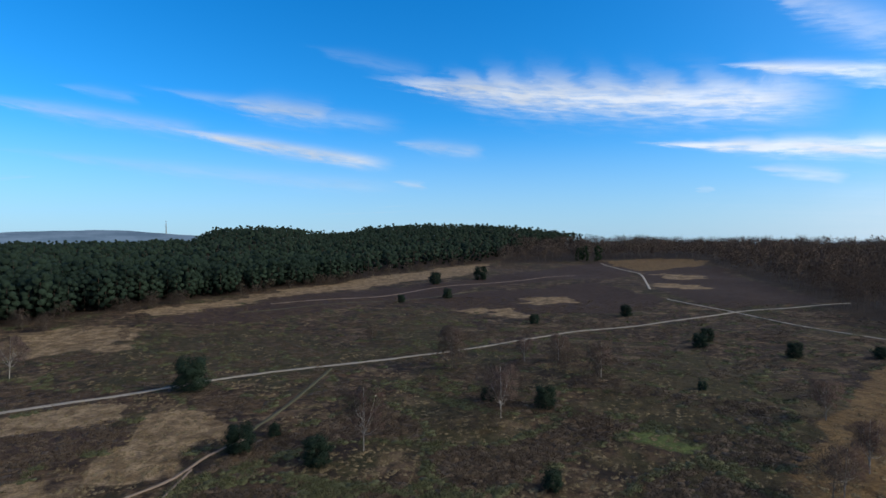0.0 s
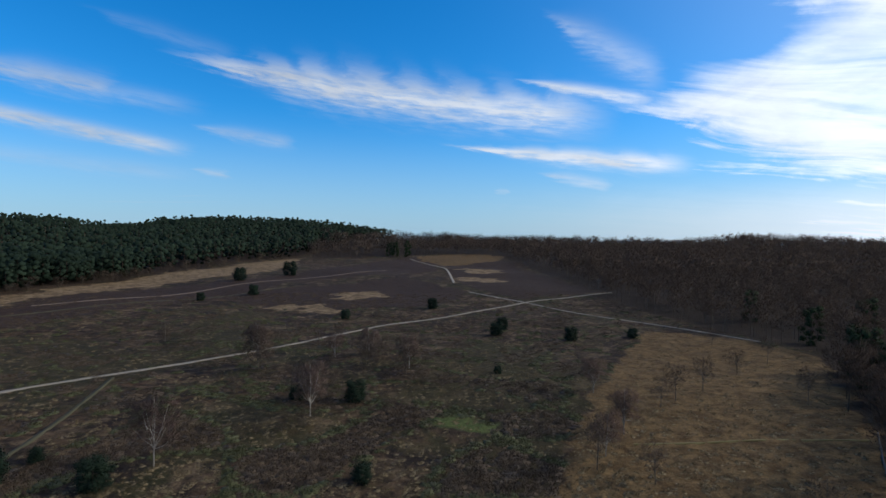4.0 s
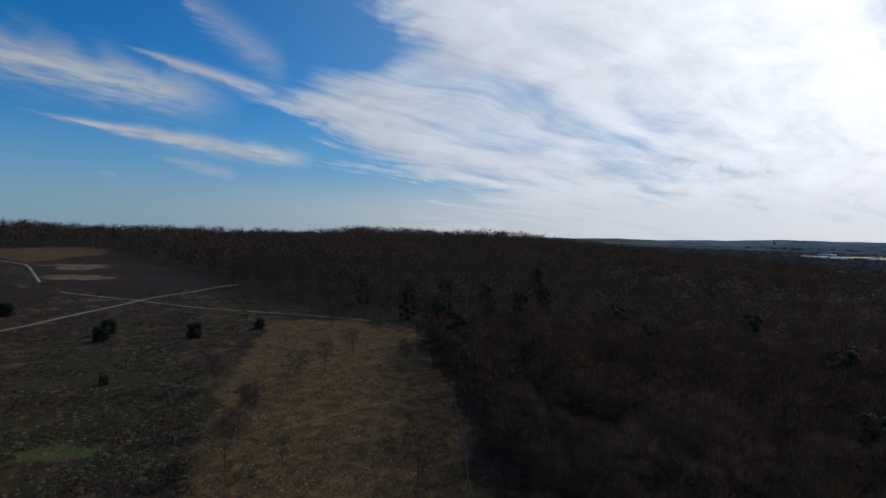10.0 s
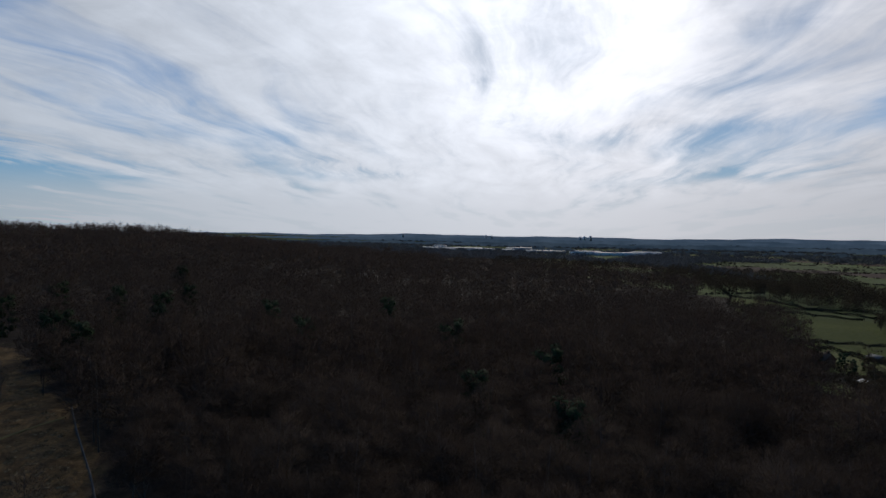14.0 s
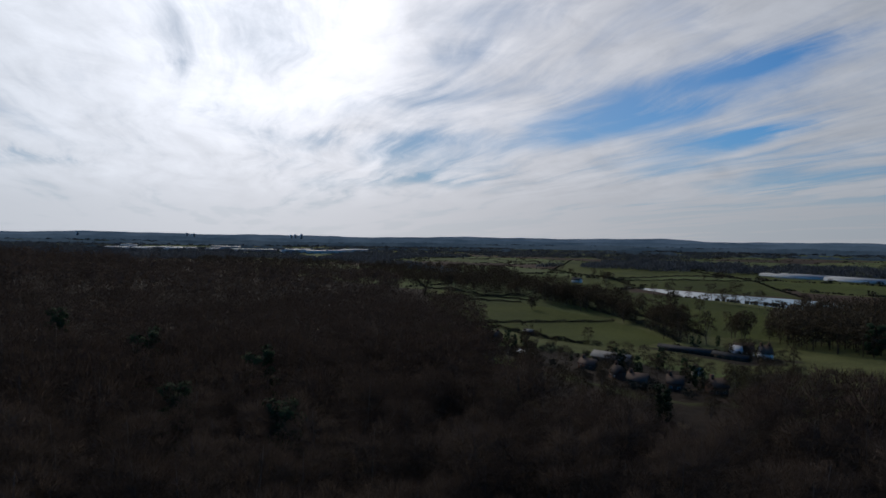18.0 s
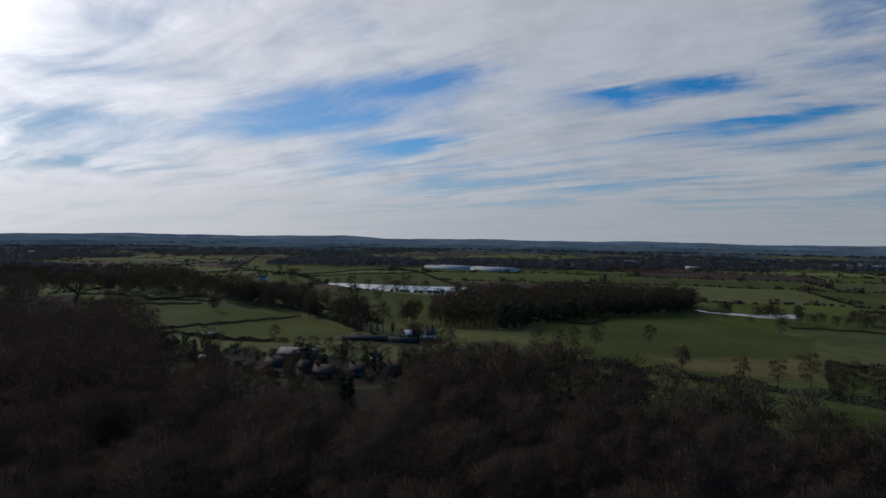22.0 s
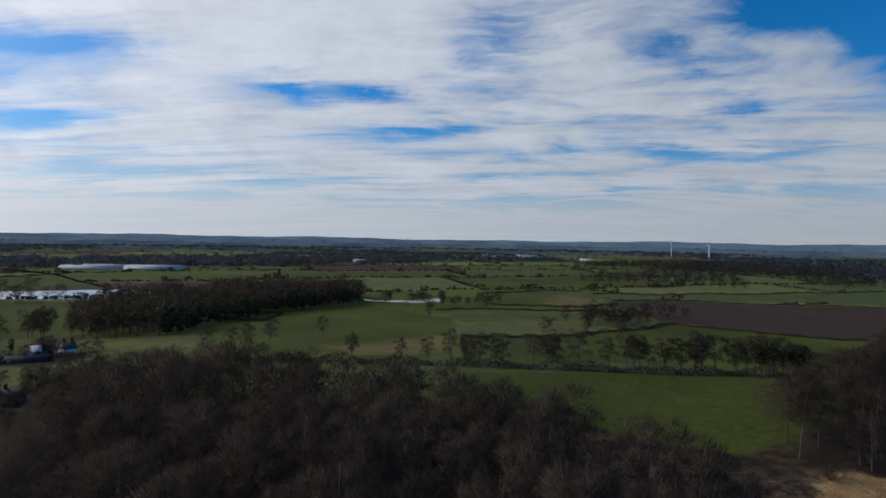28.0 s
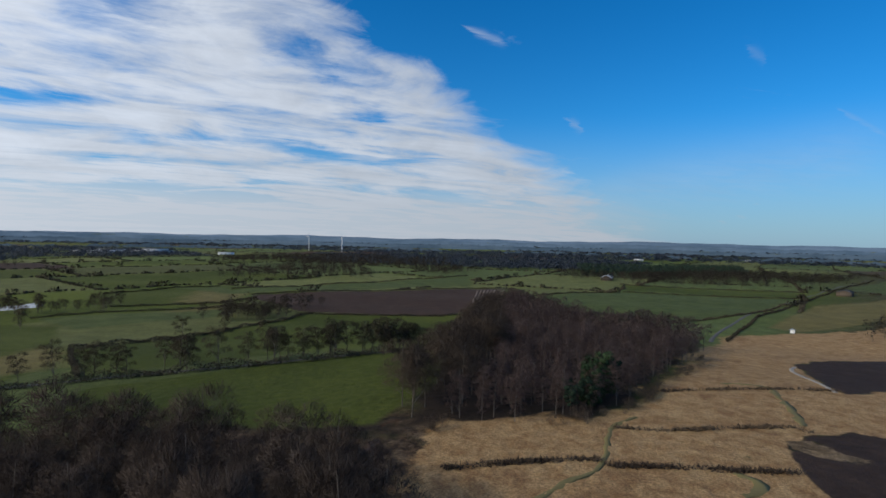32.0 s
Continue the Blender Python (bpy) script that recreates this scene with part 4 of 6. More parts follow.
def pine_tree(seed, high, wide, clumps, leaves, leaf, low=0.45, limbs=8, solid=0):
    """A Scots pine: (trunk, crown of needle tufts)."""
    rnd = np.random.RandomState(seed)
    wood, crown = Bag(), Bag()
    wood.tube([(0, 0, -0.4), (0.1, 0, high * 0.5), (0, 0.1, high * 0.93)], [high * 0.011, high * 0.009, 0.04], 4)
    for k in range(clumps):
        up = low + (1 - low) * (k + rnd.uniform(0, 1)) / clumps
        reach = wide * (0.25 + 0.75 * math.sqrt(max(0.0, 1 - ((up - low - 0.12) / (1.02 - low)) ** 2))) * rnd.uniform(0.45, 0.85) * min(1.0, 0.6 + 2.5 * (up - low))
        a = k * 2.4 + rnd.uniform(-0.6, 0.6)
        h = np.array([math.cos(a) * reach, math.sin(a) * reach, high * min(up, 0.97)])
        if k < limbs:
            wood.tube([(0, 0, h[2] - 0.05 * high), h], [high * 0.005, 0.01], 3)
        p = ball(rnd, leaves, 0.5)
        s = wide * rnd.uniform(0.30, 0.46)
        if solid:
            core(rnd, crown, [h], [s], 0.8, solid, 0.86, np.array([0, 0, high * (0.4 + low * 0.5), wide]))
        base = p * np.array([s, s, s * 0.75]) + h
        crown.put(*foliage(rnd, base, p + 0.5 * (base - (0, 0, high * (0.4 + low * 0.5))) / wide + np.array([0, 0, 0.1]), leaf * rnd.uniform(0.7, 1.3, leaves), leaf * 0.32, 0.14))
    return wood, crown


def bush(seed, high, wide, leaves, leaf, thick=0.28, flat=0.8):
    """A rounded, uneven shrub down to the ground."""
    rnd = np.random.RandomState(seed)
    b = Bag()
    for k in range(6):
        a = k * 1.05 + rnd.uniform(-0.4, 0.4)
        c = np.array([math.cos(a) * wide * 0.45, math.sin(a) * wide * 0.45, high * rnd.uniform(0.3, 0.62)]) if k else np.array([0, 0, high * 0.62])
        p = ball(rnd, leaves // 6, 0.4)
        s = np.array([wide * 0.52, wide * 0.52, high * 0.40]) * rnd.uniform(0.7, 1.05)
        base = p * s + c
        base[:, 2] = np.maximum(base[:, 2], 0.02)
        b.put(*blades(rnd, base, p + rnd.normal(size=p.shape) * 0.6 + np.array([0, 0, 0.4]), leaf * rnd.uniform(0.6, 1.3, len(p)), leaf * thick))
    return b


def scatter(poly, gap, seed, keep=None):
    """Uneven points in a polygon, about gap apart."""
    rnd = np.random.RandomState(seed)
    p = np.array(poly)
    lo, hi = p.min(0), p.max(0)
    gx, gy = np.meshgrid(np.arange(lo[0], hi[0], gap), np.arange(lo[1], hi[1], gap * 0.87))
    gx = gx + (np.arange(gx.shape[0]) % 2)[:, None] * gap / 2
    x, y = gx.ravel() + rnd.uniform(-0.42, 0.42, gx.size) * gap, gy.ravel() + rnd.uniform(-0.42, 0.42, gx.size) * gap
    k = within(x, y, poly)
    if keep is not None:
        k &= keep(x, y)
    return np.column_stack([x[k], y[k]])


def spread(name, label, category, kinds, mats, spots, seed, size=(0.8, 1.2), sink=0.0):
    """ONE joined mesh with a copy of one of the kinds at each spot."""
    rnd = np.random.RandomState(seed)
    out = Bag()
    pick = rnd.randint(0, len(kinds), len(spots))
    for k, kind in enumerate(kinds):
        sel = spots[pick == k]
        if not len(sel):
            continue
        base = np.column_stack([sel[:, 0], sel[:, 1], land(sel[:, 0], sel[:, 1]) - sink])
        a, s = rnd.uniform(0, 2 * np.pi, len(sel)), rnd.uniform(*size, len(sel))
        tall = s * rnd.uniform(0.9, 1.12, len(sel))
        for slot, bag in enumerate(kind):
            v, f, _ = bag.arrays()
            c, t = np.cos(a)[:, None], np.sin(a)[:, None]
            px = (v[:, 0] * c - v[:, 1] * t) * s[:, None] + base[:, :1]
            py = (v[:, 0] * t + v[:, 1] * c) * s[:, None] + base[:, 1:2]
            pz = v[:, 2] * tall[:, None] + base[:, 2:]
            allf = f[None] + (np.arange(len(sel)) * len(v))[:, None, None]
            d = bag.normals()
            dn = np.stack([d[:, 0] * c - d[:, 1] * t, d[:, 0] * t + d[:, 1] * c, np.broadcast_to(d[:, 2], (len(sel), len(d)))], -1)
            out.put(np.stack([px, py, pz], -1).reshape(-1, 3), allf.reshape(-1, 3), slot, dn.reshape(-1, 3))
    return tagged(new(name, mesh(name, out, mats)), label, category, kind="stuff")


def thing_tree(name, label, category, kind, mats, group=""):
    """A tree as a thing: an empty at its foot with trunk and crown. Kept as a pattern to be copied."""
    root = tagged(new(name), label, category, group)
    part("trunk", kind[0], mats[0], root)
    part("crown", kind[1], mats[1], root)
    for limb in kind[2] if len(kind) > 2 else ():
        part("limb", limb, mats[0], root)
    return root


def stand(pattern, x, y, turn, s, tall=1.0):
    m = Matrix.LocRotScale((x, y, float(land(x, y)) - 0.05), Euler((0, 0, turn)), (s, s, s * tall))
    ob = copy_thing(pattern, Matrix.Identity(4))
    ob.matrix_basis = m
    return ob


def drop(pattern):
    for o in [*pattern.children_recursive, pattern]:
        bpy.data.objects.remove(o)


# ---- woods ----
def plant(name, label, category, group, kinds, mats, spots, seed, size=(0.82, 1.2)):
    """Each spot gets a tree of its own."""
    rnd = np.random.RandomState(seed)
    patterns = [thing_tree(name, label, category, k, mats, group) for k in kinds]
    for x, y in spots:
        s = rnd.uniform(*size)
        stand(patterns[rnd.randint(len(patterns))], x, y, rnd.uniform(0, 6.28), s, rnd.uniform(0.92, 1.12))
    for p in patterns:
        drop(p)


def radius(p):
    return np.hypot(p[:, 0], p[:, 1])


OAKS = [bare_tree(10 + k, 14.0, 4.9, 6, 1300, 0.55, 0.042, 0.2, 4, 14, 0, 0.5, 2600) for k in range(6)]
OAKS_MID = [bare_tree(30 + k, 14.0, 5.3, 0, 40, 0.9, 0.17, 0.22, 3, 10, 0, 0.5, 270) for k in range(5)]
OAKS_FAR = [bare_tree(40 + k, 14.0, 7.0, 0, 20, 1.4, 0.50, 0.2, 3, 9, 0, 0.5, 110) for k in range(5)]
OAKS_CLOSE = [bare_tree(20 + k, 14.0, 4.9, 6, 1700, 0.50, 0.034, 0.2, 4, 14, 0, 0.5, 4200) for k in range(4)]
oak_near = scatter(OAK_WOOD, 5.9, 1, lambda x, y: np.hypot(x, y) < 170)
oak_near = oak_near[np.argsort(radius(oak_near))]
plant("bare_broadleaf_tree", "leafless brown broadleaf tree in dense woodland", "tree", "woodland trees", OAKS_CLOSE, (BARK, TWIG), oak_near[:110], 2, (0.62, 0.92))
plant("bare_broadleaf_tree", "leafless brown broadleaf tree in dense woodland", "tree", "woodland trees", OAKS, (BARK, TWIG), oak_near[110:300], 16, (0.62, 0.92))
OAKS_EDGE = [bare_tree(24 + k, 14.0, 4.9, 0, 110, 0.75, 0.100, 0.16, 3, 12, 0, 0.5, 820) for k in range(4)]
spread("broadleaf_wood_middle", "dense leafless brown broadleaf wood behind the nearest trees", "woodland", OAKS_EDGE, (BARK, WOOD_TWIG), oak_near[300:], 18, (0.64, 0.98))
oak_mid = np.concatenate([scatter(OAK_WOOD, 8.4, 3, lambda x, y: (np.hypot(x, y) >= 170) & (np.hypot(x, y) < 380))])
spread("broadleaf_woodland", "dense leafless brown broadleaf woodland", "woodland", OAKS_MID, (BARK, WOOD_TWIG), oak_mid, 4, (0.64, 1.02))
oak_far = scatter(OAK_WOOD, 14.0, 5, lambda x, y: (np.hypot(x, y) >= 380) & (np.hypot(x, y) < 900) & (bearing(x, y) > 3) & (bearing(x, y) < 114))
spread("broadleaf_woodland_hill", "leafless brown woodland on the far hillside", "woodland", OAKS_FAR, (BARK, WOOD_TWIG), oak_far, 6, (0.65, 1.42))

PINES = [pine_tree(50 + k, 15.0, 3.7, 20, 26, 0.55, 0.10, 0, 1) for k in range(5)]
PINES_FAR = [pine_tree(60 + k, 15.0, 4.8, 8, 5, 0.9, 0.12, 0, 1) for k in range(5)]
pine_all = scatter(PINE_WOOD, 6.8, 7, lambda x, y: (np.hypot(x, y) < 430) & (bearing(x, y) > -44))
pine_all = pine_all[np.argsort(edge_distance(pine_all[:, 0], pine_all[:, 1], PINE_WOOD[1:10], False) + 0.12 * radius(pine_all))]
plant("scots_pine", "tall dark green pine at the plantation edge", "tree", "plantation pines", PINES, (PINE_BARK, NEEDLE), pine_all[:300], 8)
pine_far = np.concatenate([pine_all[300:], scatter(PINE_WOOD, 12.5, 9, lambda x, y: (np.hypot(x, y) >= 430) & (np.hypot(x, y) < 1020) & (bearing(x, y) > -42))])
spread("pine_plantation", "dense dark green pine plantation on a hill", "woodland", PINES_FAR, (PINE_BARK, NEEDLE), pine_far, 10, (0.9, 1.35))

CLEARING = [(-215, -160), (-262, -192), (-300, -175), (-270, -150), (-225, -148)]
OAK_FRINGE = [(-49, -75), (-66, -78), (-84, -90), (-118, -116), (-172, -168), (-250, -246), (-300, -285), (-250, -262), (-211, -232), (-120, -140), (-74, -102)]
BIRCHES = [bare_tree(70 + k, 12.5, 3.1, 4, 300, 0.5, 0.060, 0.10, 4, 13, 0, 0.5, 1500) for k in range(5)]
birch_all = scatter(BIRCH_WOOD, 4.9, 11, lambda x, y: ~within(x, y, OAK_FRINGE) & ~within(x, y, CLEARING))
birch_all = birch_all[np.argsort(radius(birch_all))]
plant("bare_birch", "slender leafless birch with a pale trunk and purplish twigs", "tree", "birch wood", BIRCHES, (WOOD_BIRCH_BARK, BIRCH_TWIG), birch_all[:130], 12, (0.5, 0.74))
plant("bare_birch", "slender leafless birch with a pale trunk and purplish twigs", "tree", "birch wood", BIRCHES, (WOOD_BIRCH_BARK, BIRCH_TWIG), birch_all[130:300], 17, (0.68, 0.95))
BIRCH_MID = [bare_tree(80 + k, 12.5, 3.3, 1, 60, 0.9, 0.16, 0.1, 3, 10, 0, 0.5, 300) for k in range(4)]
spread("birch_woodland", "leafless purplish brown birch wood", "woodland", BIRCH_MID, (WOOD_BIRCH_BARK, BIRCH_TWIG), birch_all[300:], 13, (0.85, 1.2))

fringe = scatter(OAK_FRINGE, 6.6, 14)
fringe = fringe[np.argsort(radius(fringe))]
plant("fringe_oak", "broad leafless brown oak at the edge of the birch wood", "tree", "birch wood fringe", OAKS[:3], (BARK, SCRUB_TWIG), fringe[:110], 15, (0.72, 1.0))
spread("fringe_wood", "olive-brown leafless oaks behind the birch wood", "woodland", OAKS_EDGE, (BARK, SCRUB_TWIG), fringe[110:], 19, (0.75, 1.0))

# lone trees and bushes of the heath
HEATH_PINES = [pine_tree(90 + k, 8.0, 4.2, 36, 210, 0.38, 0.02, 0, 0) for k in range(3)]
for k, (x, y, h) in enumerate([(-60, 117, 7.4), (-35, 83, 4.4), (-22, 79, 4.2), (15, 108, 4.2), (4, 112, 2.8), (11, 72, 2.7), (72, 175, 4.4), (78, 184, 4.6), (67, 238, 5), (91, 158, 4.4), (9, 388, 9.5), (-21, 355, 8), (-11, 298, 5.5), (27, 226, 4), (-34, 282, 4), (-32, 90, 2.2), (50, 120, 1.9), (112, 155, 3.4)]):
    p = thing_tree("heath_pine", "dark green bushy pine standing alone on the heath", "tree", HEATH_PINES[k % 3], (PINE_BARK, NEEDLE), "lone heath pines")
    p.matrix_basis = Matrix.LocRotScale((x, y, float(land(x, y)) - 0.1), Euler((0, 0, k)), (h / 7.4, h / 7.4, h / 8.4))
EDGE_PINES = [pine_tree(96 + k, 9.0, 2.3, 15, 110, 0.4, 0.42, 0) for k in range(2)]
for k, (x, y, h) in enumerate([(-85, -65, 6.2), (-91, -66, 6.8), (-108, -71, 8), (-89, -69, 6)]):
    p = thing_tree("edge_pine", "dark green pine with a bare trunk beside birches", "tree", EDGE_PINES[k % 2], (PINE_BARK, NEEDLE), "birch edge pines")
    p.matrix_basis = Matrix.LocRotScale((x, y, float(land(x, y)) - 0.1), Euler((0, 0, k)), (h / 9,) * 3)
LONE = [bare_tree(100 + k, 10.0, 3.6, 14, 260, 0.7, 0.050, 0.22, 6, 14, 0, 0.6, 2400, True) for k in range(4)]
for k, (x, y, h) in enumerate([(-16, 84, 10.5), (6, 101, 10), (-4, 142, 11), (31, 130, 8.5), (24, 147, 8), (63, 100, 8), (55, 78, 8), (47, 71, 7), (-112, 130, 11), (15, 147, 7), (-36, -57, 7.5)]):
    p = thing_tree("heath_birch", "leafless silver birch standing alone on the heath", "tree", LONE[k % 4], (BIRCH_BARK, BIRCH_TWIG), "lone heath birches")
    p.matrix_basis = Matrix.LocRotScale((x, y, float(land(x, y)) - 0.1), Euler((0, 0, k)), (h / 10,) * 3)
FIELD_TREES = [bare_tree(110 + k, 7.0, 2.3, 10, 420, 0.5, 0.038, 0.3, 6, 12, 0, 0.6, 600, True) for k in range(3)]
for k, (x, y, h) in enumerate([(48, 61, 6), (43, 67, 8), (57, 81, 6), (70, 88, 6.5), (76, 91, 8), (87, 96, 8), (108, 108, 7), (126, 116, 7.5), (103, 85, 7.5), (128, 138, 6), (64, 102, 5), (55, 43, 8)]):
    p = thing_tree("field_oak", "small leafless oak in the dry grass field", "tree", FIELD_TREES[k % 3], (BARK, TWIG), "field oaks")
    p.matrix_basis = Matrix.LocRotScale((x, y, float(land(x, y)) - 0.1), Euler((0, 0, k)), (h / 7,) * 3)

# ---- hedges, farmland trees and lakes ----
def hedge(line, high, thick, seed, label="dark leafless field hedge", gaps=0.1):
    """A hedge along a line of points, of many small twigs."""
    rnd = np.random.RandomState(seed)
    b = Bag()
    for (x0, y0), (x1, y1) in zip(line, line[1:]):
        d = math.hypot(x1 - x0, y1 - y0)
        n = int(d * 48)
        t = rnd.uniform(0, 1, n)
        keep = np.sin(t * d * 0.21 + seed) + rnd.uniform(-0.6, 0.6, n) > -1.25 + gaps
        t = t[keep]
        x, y = x0 + (x1 - x0) * t + rnd.normal(0, thick * 0.4, len(t)), y0 + (y1 - y0) * t + rnd.normal(0, thick * 0.4, len(t))
        h = high * rnd.uniform(0.0, 0.8, len(t)) * (0.8 + 0.35 * np.sin(t * d * 0.35 + seed * 2))
        base = np.column_stack([x, y, land(x, y) + h])
        way = rnd.normal(size=base.shape) * 0.8 + np.array([0, 0, 0.5])
        b.put(*blades(rnd, base, way, 0.62 * rnd.uniform(0.6, 1.3, len(t)), 0.15))
    return tagged(new("hedge", mesh("hedge", b, [HEDGE])), label, "hedge", "field hedges")


HEDGES = [
    ([(244, -152), (246, -183), (245, -214), (235, -242)], 1.8), ([(295, -161), (243, -149), (214, -153), (182, -152), (155, -153)], 2.2), ([(373, -189), (350, -222), (320, -238)], 1.8),
    ([(212, -116), (180, -111), (160, -98)], 2.0), ([(178, -100), (171, -102), (160, -104)], 2.4), ([(384, -195), (368, -224), (360, -267)], 2.4),
    ([(415, -349), (312, -302), (176, -243)], 2.5), ([(45, -163), (-17, -158), (-43, -152), (-73, -146), (-118, -152), (-150, -166)], 3.2), ([(-20, -219), (-80, -256), (-144, -306)], 2.2),
    ([(-17, -166), (-18, -192), (-20, -219)], 2.4), ([(-144, -307), (-208, -256), (-240, -254)], 1.4), ([(-56, -391), (-114, -367), (-140, -380)], 1.6), ([(-15, -356), (-60, -362), (-116, -350)], 1.6),
    ([(-151, -412), (-276, -407), (-392, -388)], 1.2), ([(-151, -456), (-300, -484), (-462, -517)], 1.6), ([(-290, -240), (-313, -164), (-399, -156), (-470, -164)], 1.6), ([(-462, -297), (-559, -180)], 1.6),
    ([(-534, -347), (-640, -199)], 1.8), ([(-62, -463), (-118, -498), (-150, -482)], 1.6), ([(-330, -308), (-460, -299), (-540, -345)], 1.6), ([(-272, -118), (-381, -147), (-486, -160), (-684, -189), (-1020, -232)], 1.8),
    ([(485, -493), (473, -700), (620, -760)], 2.5), ([(468, -478), (386, -613), (470, -690)], 2.5), ([(659, -551), (485, -492), (400, -440)], 2.5), ([(987, -872), (659, -549)], 3.0), ([(258, -484), (386, -614)], 2.2),
    ([(440, -222), (363, -241), (323, -252)], 2.2), ([(383, -192), (440, -222), (540, -260)], 2.2), ([(110, -312), (80, -300), (76, -330), (110, -340)], 1.8),
    ([(332, -268), (292, -270), (250, -260), (219, -245), (190, -228), (160, -204)], 4.5), ([(430, -232), (380, -262), (332, -268)], 5.0)]
for k, (line, high) in enumerate(HEDGES):
    hedge(line, high, 0.8 if high < 4 else 3.0, 200 + k)

FARM_TREES = [bare_tree(130 + k, 11.0, 3.7, 8, 200, 0.6, 0.062, 0.14, 4, 11, 0, 0.5, 1500) for k in range(4)]


def row(name, label, spots, size, seed, kinds=FARM_TREES, mats=(BARK, FARM_TWIG), group="farm trees"):
    plant(name, label, "tree", group, kinds, mats, spots, seed, size)


def along(line, n, wide, seed):
    rnd = np.random.RandomState(seed)
    line = np.array(line, float)
    d = np.concatenate([[0], np.cumsum(np.hypot(*np.diff(line, axis=0).T))])
    t = np.sort(rnd.uniform(0, d[-1], n))
    return np.column_stack([np.interp(t, d, line[:, 0]), np.interp(t, d, line[:, 1])]) + rnd.normal(0, wide, (n, 2))


row("lane_tree", "leafless tree in the hedge beside the farm lane", [(19, -176), (-49, -158), (-20, -163), (-25, -163), (-37, -166), (-41, -162), (-63, -158), (-68, -155), (-78, -155), (-83, -157), (-89, -157), (-94, -156), (-99, -158), (-104, -158), (-111, -159), (-116, -160), (-124, -162), (-12, -167), (-5, -168), (3, -168), *along([(-10, -163), (-43, -158), (-73, -153), (-126, -162)], 26, 2.0, 39)], (0.6, 1.1), 21)
row("field_tree", "leafless parkland tree standing in a field", [(60, -187), (55, -189), (51, -201), (19, -173), (69, -191), (37, -232), (289, -226), (216, -258), (205, -262), (-10, -316), (209, -121), (165, -156)], (0.65, 0.95), 22)
row("lakeside_tree", "tall leafless tree near the lake", [*along([(330, -268), (292, -270), (250, -260), (219, -245), (190, -228), (158, -203)], 58, 5.5, 31), (167, -212), (163, -216), (166, -248), (162, -250), (158, -246), (152, -255), (252, -282), (235, -290), (171, -258), (165, -257), (168, -254), (288, -223), *along([(380, -380), (300, -385), (220, -385), (190, -380)], 14, 8, 32), (256, -304), (238, -295), (233, -315), (180, -285), (158, -267), (259, -388), (320, -311), (291, -225), *along([(330, -266), (250, -258), (190, -226)], 26, 4, 65), *along([(430, -230), (380, -262), (330, -270)], 24, 9, 66)], (0.8, 1.5), 23)
row("hedge_tree", "leafless brown tree in a field hedgerow", [*along([(360, -245), (430, -300), (520, -330)], 14, 12, 33), *along([(470, -480), (560, -520), (660, -560)], 12, 8, 34), *along([(400, -560), (470, -690)], 8, 6, 35), *along([(24, -388), (-20, -368), (-54, -373)], 14, 9, 36), *along([(20, -384), (-10, -380), (-40, -385), (-62, -400)], 16, 4, 62), *along([(-98, -304), (-143, -308)], 18, 6, 63), *along([(-60, -240), (-100, -270)], 3, 4, 37), *along([(-100, -300), (-150, -325)], 16, 9, 38), *along([(-200, -690), (-320, -530)], 5, 9, 39)], (0.6, 1.0), 24)

row("village_tree", "leafless garden tree among the cottages", [*along([(150, -100), (120, -100), (100, -96), (84, -104), (74, -112)], 12, 2.5, 51), *along([(170, -130), (140, -130), (112, -130), (92, -128)], 12, 3, 52), *along([(140, -195), (118, -190), (112, -178)], 8, 3, 53), *along([(110, -104), (98, -120), (86, -126)], 8, 2.5, 54), *along([(200, -112), (180, -108), (168, -112)], 7, 3, 55), *along([(66, -82), (84, -80), (104, -82), (140, -98)], 18, 2.5, 59), *along([(64, -92), (68, -108), (80, -132), (92, -158), (100, -180)], 26, 3, 60)], (0.4, 0.75), 25)

GARDEN_PINES = [pine_tree(160 + k, 9.0, 2.4, 16, 40, 0.5, 0.03, 0, 1) for k in range(3)]
plant("garden_conifer", "dark evergreen conifer among the cottages", "tree", "garden evergreens", GARDEN_PINES, (PINE_BARK, HOLLY), np.array([(74, -90), (76, -93), (169, -123), (175, -131), (170, -120), (164, -119), (180, -128), (114, -121), (120, -124), (109, -130), (114, -137), (106, -118), (130, -116), (99, -128), (156, -211), (155, -205), (150, -215), (92, -122), (137, -104)]), 26, (0.35, 0.62))
GARDEN_BUSH = [bush(165 + k, 2.2, 1.9, 240, 0.5, 0.22) for k in range(3)]
bushes = [tagged(new("garden_shrub", mesh("garden_shrub", b, [HEDGE])), "dark rounded garden shrub beside the cottages", "shrub", "garden shrubs") for b in GARDEN_BUSH]
for k, (x, y) in enumerate(np.concatenate([along([(165, -108), (140, -104), (112, -100), (92, -100), (78, -108)], 26, 2.0, 56), along([(168, -126), (140, -124), (116, -128), (96, -130), (86, -124)], 26, 2.5, 57), along([(146, -186), (130, -188), (112, -192), (108, -180)], 18, 3, 58)])):
    stand(bushes[k % 3], x, y, k * 1.9, 0.6 + 0.7 * ((k * 29) % 10) / 10)
for b in bushes:
    bpy.data.objects.remove(b)

